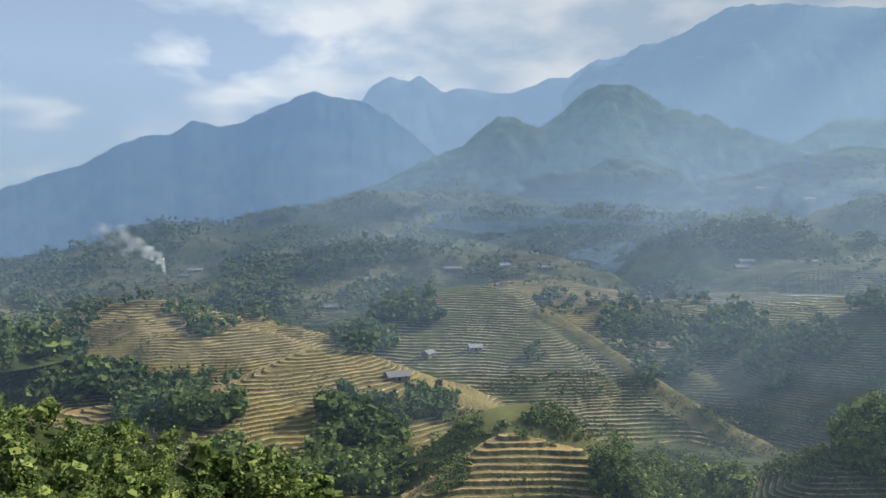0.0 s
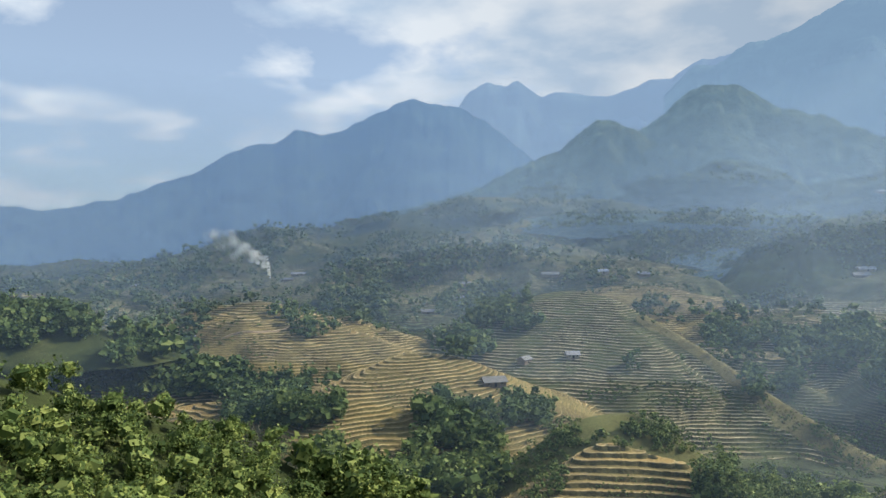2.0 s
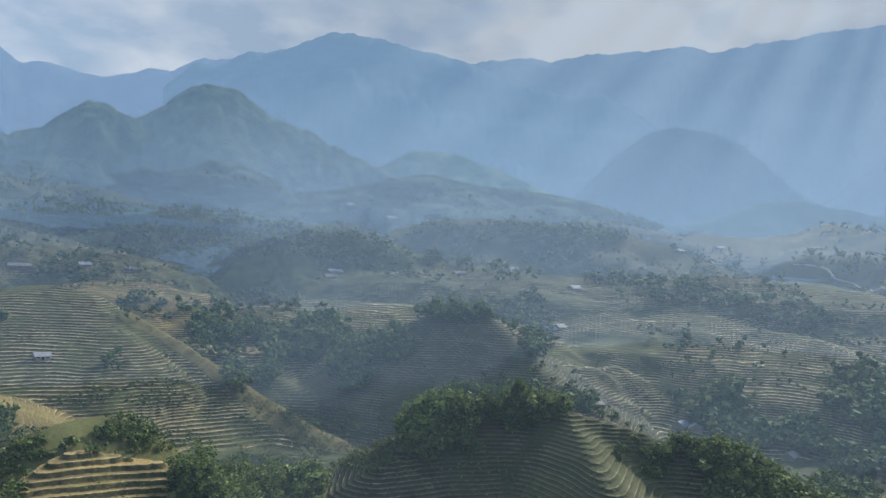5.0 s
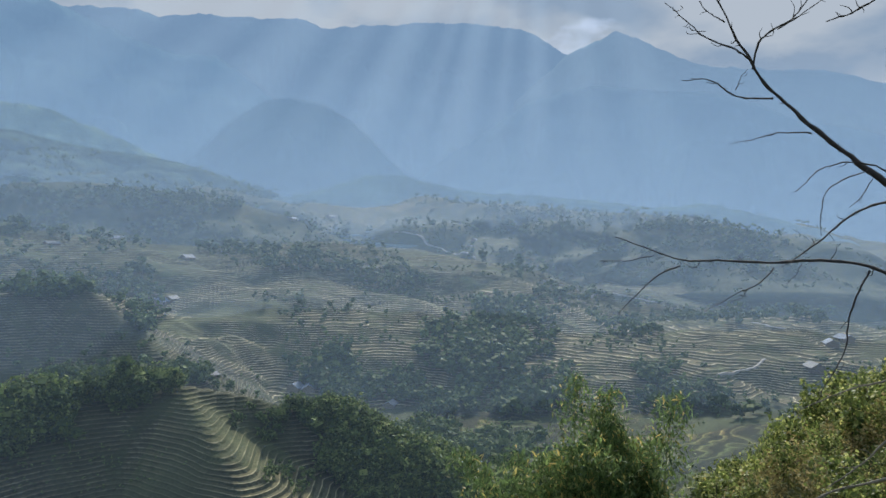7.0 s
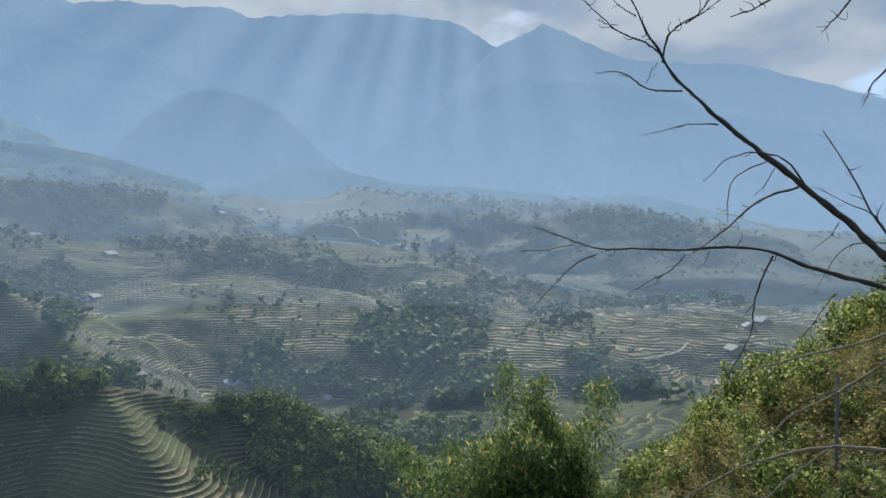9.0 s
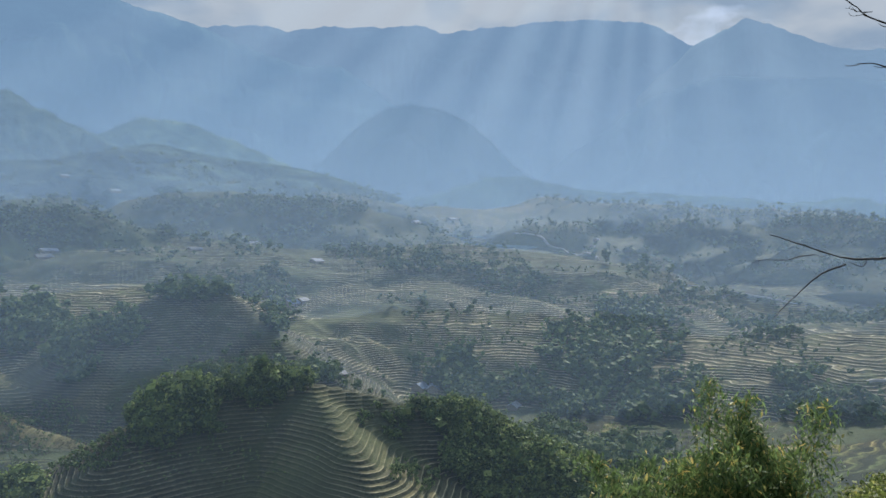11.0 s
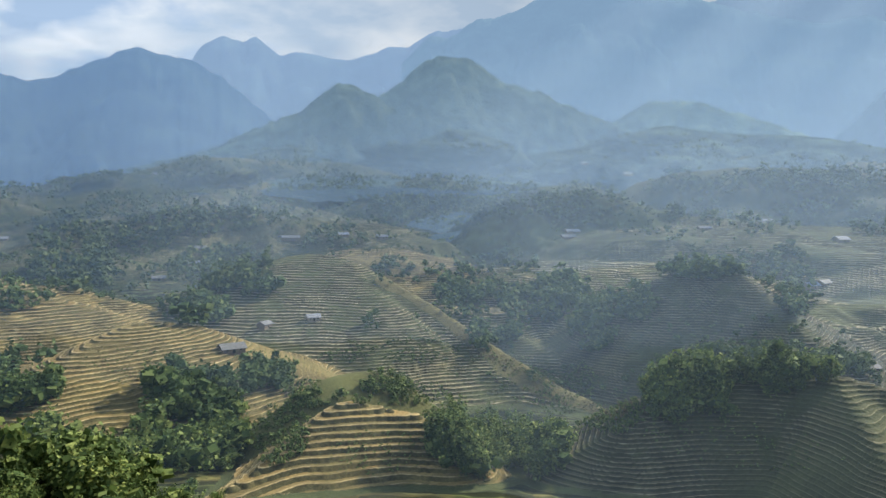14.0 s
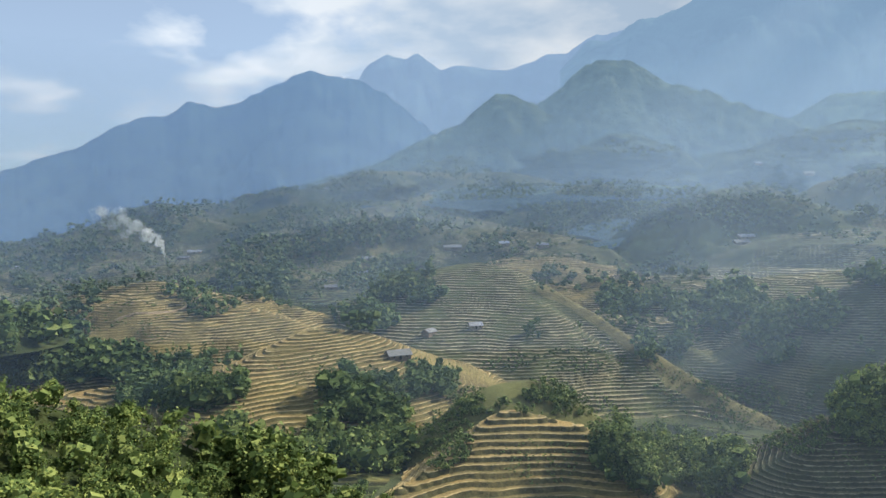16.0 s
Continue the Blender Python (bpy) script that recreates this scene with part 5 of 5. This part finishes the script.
    limb("twig", (4.45, 4.4), 0.006, 0.002, 93.5, 1.9, 91.5, 2.9, 89.5, 3.9)
    limb("twig", (4.4, 4.3), 0.005, 0.002, 91.2, 1.5, 90.5, 0.6, 89.4, -0.3)
    limb("twig", (4.5, 4.4), 0.006, 0.002, 94.3, 0.2, 91.9, 0.2, 91.1, -0.8, 89.9, -3.4)
    limb("branch", (4.4, 4.2), 0.010, 0.004, 87.3, 17, 85.8, 16.1, 84.4, 15.8)
    limb("branch", (4.4, 4.2), 0.010, 0.003, 91.9, 16.5, 90.9, 15.3, 89.9, 14.3)
    limb("branch", (4.5, 4.3), 0.012, 0.004, 95.6, 12.3, 94.6, 12, 93, 10.8, 92.4, 9.1)
    limb("branch", (4.4, 3.8), 0.013, 0.004, 96.3, -4.9, 95, -5.6, 92.3, -6.8, 88.6, -8, 85.8, -9.1, 83.2, -10.7, bark=LITBARK)
    limb("branch", (4.2, 3.7), 0.015, 0.004, 96.6, -5.6, 95, -6.9, 92.7, -9.2, 90.4, -10.6, 88.2, -11.9, 86.3, -14.3, 84.4, -16, bark=LITBARK)
    limb("branch", (4.0, 3.6), 0.016, 0.005, 96.8, -13.4, 95.2, -13.3, 90.8, -13.6, 88.1, -14.6, 84.8, -16.1, 82.6, -17.5, 80.8, -19, bark=LITBARK)
    limb("branch", (3.9, 3.6), 0.009, 0.004, 90.9, -13.8, 89, -15.4, 87, -17.5, 86.3, -18.5, bark=LITBARK)
    limb("branch", (4.1, 4.0), 0.008, 0.004, 96.1, -9.6, 95.1, -9.5, 92.9, -9.5, 91.1, -9.8, 89, -10.7, bark=LITBARK)
    limb("twig", (4.3, 4.2), 0.006, 0.003, 91.1, -3.3, 89.6, -5.5, 88.9, -6.7)


bare_tree()


def bamboo_clump(az, r, top_el, label, culms, leaves, seed, spread):
    """A clump of arching culms hung with narrow leaves."""
    rng = np.random.default_rng(seed)
    foot = drop(*polar(az, 0, r)[:2])
    tall = EYE_Z + r * math.tan(radians(top_el)) - foot.z
    root = new("bamboo_clump")
    root.location = foot
    tagged(root, label, "bamboo", "near plants")
    blades = []
    for k in range(culms):
        a = rng.uniform(0, 2 * np.pi)
        h, lean = tall * (1.0 if k == 0 else rng.uniform(0.55, 0.97)), spread * rng.uniform(0.25, 1.0) * (0.35 if k == 0 else 1)
        s = np.linspace(0, 1, 14)
        line = np.stack([np.cos(a) * (0.4 + lean * s ** 1.7), np.sin(a) * (0.4 + lean * s ** 1.7), h * (s * 1.13 - 0.13 * s ** 4)], -1)
        v, q = tube(line, np.linspace(0.045, 0.008, 14), 6)
        sheet("culm", v, q, [CULM], parent=root)
        n = int(leaves * 1.5) // culms
        u = 0.30 + 0.70 * rng.uniform(0, 1, n) ** 0.75
        at = np.stack([np.interp(u, s, line[:, c]) for c in range(3)], -1)
        out = rng.normal(size=(n, 3)) * np.array([0.95, 0.95, 0.5]) * (1.25 - u * 0.85)[:, None]
        out[:, 2] -= np.linalg.norm(out[:, :2], axis=1) * 0.5
        blades.append(cards(at + out, rng.uniform(0.20, 0.44, n), rng, 0.28, 0.45))
    v = np.concatenate(blades).reshape(-1, 3)
    sheet("foliage", v, np.arange(len(v)).reshape(-1, 4), [BAMBOOLEAF], smooth=False, parent=root)
    return root


bamboo_clump(68.5, 37, -9.2, "tall bamboo clump with drooping yellow-tipped leaves", 6, 6400, 3, 2.2)
bamboo_clump(74.2, 36, -10.2, "leaning bamboo clump with yellowing leaves", 7, 6400, 4, 3.4)
bamboo_clump(71.0, 35, -13.0, "low dense bamboo clump", 11, 9800, 5, 5.2)
bamboo_clump(67.0, 35, -13.2, "low dense bamboo clump", 11, 9800, 7, 5.0)
bamboo_clump(73.4, 34, -14.0, "low dense bamboo clump", 10, 8400, 8, 4.4)
bamboo_clump(64.6, 36, -14.4, "arching bamboo clump with brown-tipped leaves", 10, 7600, 6, 4.4)

SHRUBLEAF = leaf("shrub_leaf", (0.028, 0.048, 0.016), (0.185, 0.240, 0.070), (0.52, 0.52, 0.20), 0.5, 0.72, 0.25)
DRYBRUSH = leaf("dry_brush", (0.060, 0.055, 0.022), (0.25, 0.215, 0.090), (0.50, 0.40, 0.20), 0.4, 0.6)


def slope_trees():
    """Young trees and bushes on the near slope; a few made, the rest copies."""
    rng = np.random.default_rng(15)
    made = []
    for k in range(7):
        blades = round_tree(rng, 640, 21, 0.066) if k % 2 else plume_tree(rng, 640, 15, 0.30, 0.066)
        root = new("young_tree" if k % 2 else "bush")
        tagged(root, "slim young tree with small glossy leaves on the near slope" if k % 2 else "feathery green bush on the near slope", "tree" if k % 2 else "bush", "near plants")
        line = np.stack([np.linspace(0, 0.04, 8), np.linspace(0, -0.03, 8), np.linspace(-0.1, 0.75, 8)], -1)
        v, q = tube(line, np.linspace(0.014, 0.004, 8), 6)
        sheet("trunk", v, q, [BARK], parent=root)
        sheet("crown", blades.reshape(-1, 3), np.arange(blades.shape[0] * 4).reshape(-1, 4), [SHRUBLEAF], smooth=False, parent=root)
        made.append(root)
    used = 0
    for turn in range(225):
        low_bush = turn >= 160
        crest_tree = rng.uniform() < 0.42
        az, r = rng.uniform(74, 103), rng.uniform(43, 50) if crest_tree else rng.uniform(30, 51)
        if low_bush:
            az, r, crest_tree = rng.uniform(80, 104), rng.uniform(16, 34), False
        p = drop(*polar(az, 0, r)[:2])
        edge = np.interp(az, [76.3, 77.9, 81.9, 84.5, 87.5, 90.7, 93.3, 96, 103], [-18.7, -14.6, -11.9, -7.9, -6.3, -4.1, -1.7, 0.5, 4])
        room = EYE_Z + r * math.tan(radians(edge)) - p.z
        h = min(rng.uniform(1.4, 5.5) * (1.0 if r > 39 else 0.6), room * rng.uniform(0.8, 1.02))
        slim = rng.uniform(0.8, 1.1)
        if low_bush:
            h = min(rng.uniform(0.7, 2.4), room)
        if crest_tree:
            h, slim = room * rng.uniform(0.72, 1.03), rng.uniform(0.5, 0.75)
        if h < 0.7:
            continue
        m = Matrix.LocRotScale(p - Vector((0, 0, 0.05)), Euler((0, 0, rng.uniform(0, 6.28))), (h * slim, h * slim * rng.uniform(0.85, 1.15), h))
        if used < len(made):
            made[used].matrix_basis = m
        else:
            src = made[rng.integers(len(made))]
            copy_thing(src, m @ Matrix.Diagonal((1 / src.scale.x, 1 / src.scale.y, 1 / src.scale.z, 1)))
        used += 1


slope_trees()


def slope_brush():
    """Dry ferns and brown brush between the young trees, as one mass."""
    rng = np.random.default_rng(19)
    spots, tall = [], []
    for _ in range(420):
        az, r = rng.uniform(79, 104), rng.uniform(14, 46)
        spots.append(drop(*polar(az, 0, r)[:2]))
        tall.append(rng.uniform(0.5, 1.5))
    forms = [plume_tree(rng, 130, 9, 0.5, 0.10) for _ in range(5)]
    planted("dry_brush", "brown dry ferns and brush on the near slope", spots, tall, forms, DRYBRUSH, rng, "brush")


slope_brush()


def slope_grass():
    rng = np.random.default_rng(16)
    c, z = [], []
    for _ in range(3600):
        az, r = rng.uniform(72, 106), 14 + 36 * rng.uniform() ** 0.7
        p = drop(*polar(az, 0, r)[:2])
        n = 20
        c.append(np.array(p) + rng.normal(size=(n, 3)) * np.array([0.3, 0.3, 0.1]) + np.array([0, 0, 0.16]))
        z.append(rng.uniform(0.14, 0.5, n))
    v = cards(np.concatenate(c), np.concatenate(z), rng, 0.12, 0.0).reshape(-1, 3)
    ob = sheet("tall_grass", v, np.arange(len(v)).reshape(-1, 4), [leaf("grass_blade", (0.060, 0.078, 0.026), (0.160, 0.165, 0.058), (0.34, 0.27, 0.12), 0.5, 0.7)], smooth=False)
    tagged(ob, "tall grass and ferns, green and straw-coloured, on the near slope", "grass", kind="stuff")


slope_grass()

# ---- houses, tracks, smoke ----


def box(bm, x0, x1, y0, y1, z0, z1):
    vs = [bm.verts.new(p) for p in ((x0, y0, z0), (x1, y0, z0), (x1, y1, z0), (x0, y1, z0), (x0, y0, z1), (x1, y0, z1), (x1, y1, z1), (x0, y1, z1))]
    for f in ((0, 3, 2, 1), (4, 5, 6, 7), (0, 1, 5, 4), (1, 2, 6, 5), (2, 3, 7, 6), (3, 0, 4, 7)):
        bm.faces.new([vs[k] for k in f])


def house(az, el, long, wide, turn, roof_mat, wall_mat, label, eaves=2.1, pitch=0.62):
    p = lay(az, el)
    if p is None:
        return
    root = new("farmhouse")
    tagged(root, label, "house", "farmhouses")
    root.matrix_basis = pose(p.x, p.y, p.z - 0.3, 0, 0, turn)
    bm = bmesh.new()
    box(bm, -long / 2, long / 2, -wide / 2, wide / 2, -1.5, eaves)
    top = eaves + wide / 2 * pitch
    for sgn in (-1, 1):
        vs = [bm.verts.new(c) for c in ((sgn * long / 2, -wide / 2, eaves), (sgn * long / 2, wide / 2, eaves), (sgn * long / 2, 0, top))]
        bm.faces.new(vs if sgn > 0 else vs[::-1])
    part("wall", bm, wall_mat, root)
    bm = bmesh.new()
    lx, ly, th = long / 2 + 0.7, wide / 2 + 0.7, 0.12
    drop_z = 0.7 * pitch
    for sgn in (-1, 1):
        a = [(-lx, 0, top), (lx, 0, top), (lx, sgn * ly, eaves - drop_z), (-lx, sgn * ly, eaves - drop_z)]
        up = [bm.verts.new((x, y, z + th)) for x, y, z in a]
        dn = [bm.verts.new(c) for c in a]
        if sgn > 0:
            up, dn = up[::-1], dn[::-1]
        bm.faces.new(up[::-1]), bm.faces.new(dn)
        for k in range(4):
            bm.faces.new((up[k], up[(k + 1) % 4], dn[(k + 1) % 4], dn[k]))
    bmesh.ops.recalc_face_normals(bm, faces=bm.faces)
    part("roof", bm, roof_mat, root)
    # near-black slabs stand in for the shade inside doors and windows
    for sgn in (-1, 1):
        bm = bmesh.new()
        box(bm, -0.6, 0.6, sgn * wide / 2 - 0.04, sgn * wide / 2 + 0.04, -0.2, 2.0)
        part("door", bm, DARK, root, "near-black slab for the dark of an open doorway")
        for x in (-long * 0.3, long * 0.3):
            bm = bmesh.new()
            box(bm, x - 0.5, x + 0.5, sgn * wide / 2 - 0.04, sgn * wide / 2 + 0.04, 0.9, 1.9)
            part("window", bm, DARK, root)


GREY_HOUSE = "low farmhouse with a grey fibre-cement roof among the fields"
TIN_HOUSE = "small farmhouse with a bright tin roof among the fields"
BLUE_HOUSE = "farmhouse with a pale blue sheet roof among trees"
for az, el, long, wide, turn in ((-4.9, -9.3, 10, 6, 25), (-7, -1.8, 11, 7, 10), (-0.5, -1.1, 17, 7, 5), (-9.9, -3.9, 10, 6, 15), (-20.5, -1.3, 14, 6, 5), (-2.5, -7.6, 8, 5, 60), (20.6, -1.2, 15, 8, 8), (41, -10, 9, 4, 10), (37.5, -9.6, 4.5, 4, 30), (38.2, -4.4, 12, 7, 20), (84.8, -7.7, 12, 8, 30), (30.4, -0.6, 13, 7, 0)):
    house(az, el, long, wide, turn, SLATE, PLANK, GREY_HOUSE)
for az, el, long, wide, turn in ((1.1, -7.2, 7, 5, 12), (-19.7, -0.9, 16, 7, 8), (-7.5, -2.9, 10, 7, 12), (-31.1, -1.6, 9, 6, 20), (-27.7, -5.6, 9, 6, 15), (20.9, -0.8, 16, 8, 10), (-10.1, 3.6, 9, 7, 0), (6.4, -1.1, 11, 7, 10), (25, 3.5, 14, 8, 0), (39.2, -1.4, 12, 9, 5), (60.5, 0.5, 13, 8, 20), (60.2, 0, 12, 7, 20), (46.7, 1.7, 14, 8, 10), (49.5, 2, 15, 8, 0), (54.4, -12.2, 9, 6, 20), (34.5, -0.1, 16, 9, 5), (64.6, -12, 5, 5, 0), (72.7, 2.8, 13, 8, 0)):
    house(az, el, long, wide, turn, TIN, PLASTER, TIN_HOUSE)
for az, el, long, wide, turn in ((3.4, -0.9, 10, 7, 20), (11, -0.8, 10, 7, 0), (47.3, -10.9, 12, 8, 15), (48.2, -11, 9, 7, 40), (49.5, -12.1, 8, 7, 70), (63.9, -11.5, 12, 8, 35), (85.8, -6, 13, 8, 15), (86.6, -5.6, 11, 8, 40), (37.4, -4.6, 11, 8, 10), (-29.2, -5.6, 8, 6, 0), (21.8, 4.4, 12, 8, 10)):
    house(az, el, long, wide, turn, BLUETIN, PLASTER, BLUE_HOUSE)


def track(label, width, *aes):
    pts = [lay(a, e) for a, e in np.array(aes, float).reshape(-1, 2)]
    far = np.median([p.to_2d().length for p in pts if p is not None])
    pts = [p for p in pts if p is not None and abs(p.to_2d().length / far - 1) < 0.14]
    line = smooth_line([tuple(p) for p in pts], 60)
    tan = np.gradient(line[:, :2], axis=0)
    tan /= np.linalg.norm(tan, axis=1)[:, None] + 1e-9
    side = np.stack([tan[:, 1], -tan[:, 0]], -1) * width / 2
    rows = []
    for s in (-1, 1):
        xy = line[:, :2] + side * s
        rows.append(np.array([[x, y, drop(x, y).z + 0.35] for x, y in xy]))
    top = np.maximum(rows[0][:, 2], rows[1][:, 2])
    lo = [np.column_stack([r[:, :2], top - 2.0]) for r in rows]
    hi = [np.column_stack([r[:, :2], top]) for r in rows]
    v = np.concatenate([lo[0], hi[0], hi[1], lo[1]])
    k = np.arange(59)
    q = np.concatenate([np.stack([a * 60 + k, a * 60 + k + 1, (a + 1) * 60 + k + 1, (a + 1) * 60 + k], -1) for a in range(3)])
    tagged(sheet("track", v, q, [DIRT if "dirt" in label else CONCRETE]), label, "track", "tracks", "structure")


track("pale concrete road winding over the far fields", 3.6, 54.4, 1, 55.7, 0.9, 56.5, 0.7, 56.9, 0.1, 58.8, -0.4, 60.6, -0.9)
track("pale concrete road winding over the far fields", 3.4, 65.8, -2.4, 67.9, -2.8, 70, -3, 72.5, -3.4, 74.6, -3.7)
track("narrow pale footpath between the paddies", 1.7, 78.6, -8.7, 79.8, -8.4, 81.1, -7.9, 81.7, -7.3)
track("pale village road", 2.6, 80.8, -4.8, 81.9, -5, 83, -5.1)
track("dirt farm track on the hillside", 1.8, -30.1, -3.2, -29.3, -2.9, -29.1, -2.6, -27.7, -2.3)
track("dirt farm track on the hillside", 1.8, -18.1, -0.6, -17.5, -0.4, -17, -0.2)
track("dirt path over the terraces", 1.3, -25.2, -5.5, -24.5, -5.2, -23.1, -5.1, -20.4, -4.8, -19.4, -4.4)


def smoke():
    """White smoke from a field fire: billows of fine flecks that swell and thin out as they drift away."""
    rng = np.random.default_rng(21)
    p = np.array(lay(-21.8, -1.1))
    side = np.array([-math.cos(radians(-22)), math.sin(radians(-22)), 0])
    at, big = [], []
    for k in range(46):
        s = (k / 45) ** 1.15
        mid = p + side * (3 * s + 62 * s ** 1.9) + np.array([0, 0, 1.0 + 50 * s ** 0.8]) + rng.normal(size=3) * (0.4 + 6.5 * s)
        wide = (1.3 + 8.5 * s) * rng.uniform(0.7, 1.3)
        n = int(1100 * (1 - 0.55 * s))
        d = rng.normal(size=(n, 3))
        d *= (rng.uniform(0, 1, n) ** 0.5 / np.linalg.norm(d, axis=1))[:, None]
        at.append(mid + d * wide * np.array([1.0, 1.0, 0.85]))
        big.append(rng.uniform(0.25, 0.7, n) * (0.6 + 0.6 * s))
    at, big = np.concatenate(at), np.concatenate(big)
    v = cards(at, big, rng).reshape(-1, 3)
    tagged(sheet("smoke", v, np.arange(len(v)).reshape(-1, 4), [SMOKE], smooth=False), "white smoke drifting up from a field fire", "smoke", kind="stuff")


smoke()


def post():
    p = lay(90.7, -15.2)
    r = p.to_2d().length
    h = r * (math.tan(radians(15.2)) - math.tan(radians(8.6)))
    v, q = tube(np.stack([np.linspace(0.15, 0, 6), np.zeros(6), np.linspace(-0.3, h, 6)], -1), np.full(6, 0.05), 8)
    ob = sheet("post", v, q, [SLATE])
    ob.location = p
    tagged(ob, "plain grey concrete post standing in the brush", "post")


post()


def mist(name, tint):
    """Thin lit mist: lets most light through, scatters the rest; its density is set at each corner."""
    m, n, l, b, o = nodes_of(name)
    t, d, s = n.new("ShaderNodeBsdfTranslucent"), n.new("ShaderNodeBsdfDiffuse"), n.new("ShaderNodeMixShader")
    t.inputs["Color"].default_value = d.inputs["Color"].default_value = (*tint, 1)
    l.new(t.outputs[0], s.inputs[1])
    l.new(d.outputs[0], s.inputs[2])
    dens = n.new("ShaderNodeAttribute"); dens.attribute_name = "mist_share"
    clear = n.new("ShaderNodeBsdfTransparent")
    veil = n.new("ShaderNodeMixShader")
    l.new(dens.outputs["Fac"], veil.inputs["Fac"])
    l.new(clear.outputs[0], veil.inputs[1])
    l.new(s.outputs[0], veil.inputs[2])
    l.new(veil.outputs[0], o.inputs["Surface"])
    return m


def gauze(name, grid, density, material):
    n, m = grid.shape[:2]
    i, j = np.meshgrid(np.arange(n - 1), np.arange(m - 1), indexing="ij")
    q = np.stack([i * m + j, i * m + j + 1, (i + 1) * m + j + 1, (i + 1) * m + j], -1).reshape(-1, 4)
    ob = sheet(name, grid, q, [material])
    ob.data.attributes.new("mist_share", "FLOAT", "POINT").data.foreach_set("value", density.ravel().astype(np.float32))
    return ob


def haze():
    """Added sheets, one behind another, that stand in for valley haze, thinning out upwards."""
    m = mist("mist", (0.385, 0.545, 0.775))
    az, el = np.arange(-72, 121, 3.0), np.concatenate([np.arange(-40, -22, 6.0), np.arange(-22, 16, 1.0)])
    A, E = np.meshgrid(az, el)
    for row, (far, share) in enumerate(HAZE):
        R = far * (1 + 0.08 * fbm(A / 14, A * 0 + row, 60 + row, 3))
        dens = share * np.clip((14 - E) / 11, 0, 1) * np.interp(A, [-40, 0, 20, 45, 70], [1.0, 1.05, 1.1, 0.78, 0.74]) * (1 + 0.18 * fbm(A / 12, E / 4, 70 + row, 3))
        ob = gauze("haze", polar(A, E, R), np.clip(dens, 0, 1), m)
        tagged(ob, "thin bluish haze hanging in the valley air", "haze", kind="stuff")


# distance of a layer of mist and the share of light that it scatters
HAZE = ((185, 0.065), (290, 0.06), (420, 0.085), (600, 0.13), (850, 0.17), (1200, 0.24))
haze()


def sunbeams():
    """Mist sheets shaped and thinned as sunbeams, fanned out from where the sun stands."""
    m = mist("sunbeam_mist", (0.62, 0.78, 0.96))
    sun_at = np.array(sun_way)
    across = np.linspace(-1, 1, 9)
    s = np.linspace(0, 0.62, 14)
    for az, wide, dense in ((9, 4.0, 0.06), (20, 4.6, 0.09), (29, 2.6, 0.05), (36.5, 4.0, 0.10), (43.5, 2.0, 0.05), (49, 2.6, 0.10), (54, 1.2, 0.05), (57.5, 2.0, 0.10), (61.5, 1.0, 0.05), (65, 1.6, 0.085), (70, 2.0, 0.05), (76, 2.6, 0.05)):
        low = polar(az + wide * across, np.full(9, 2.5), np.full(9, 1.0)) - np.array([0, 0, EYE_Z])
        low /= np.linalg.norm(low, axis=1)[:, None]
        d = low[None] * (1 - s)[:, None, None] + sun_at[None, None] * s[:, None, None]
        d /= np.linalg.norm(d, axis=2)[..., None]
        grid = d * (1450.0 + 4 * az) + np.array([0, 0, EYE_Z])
        # the density draws the shaft; no cloud gap lets this light in
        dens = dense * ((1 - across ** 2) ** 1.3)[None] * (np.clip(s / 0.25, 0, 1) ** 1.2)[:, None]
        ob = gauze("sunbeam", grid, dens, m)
        tagged(ob, "pale mist sheet shaped as a sunbeam under the cloud", "sunbeam", kind="stuff")


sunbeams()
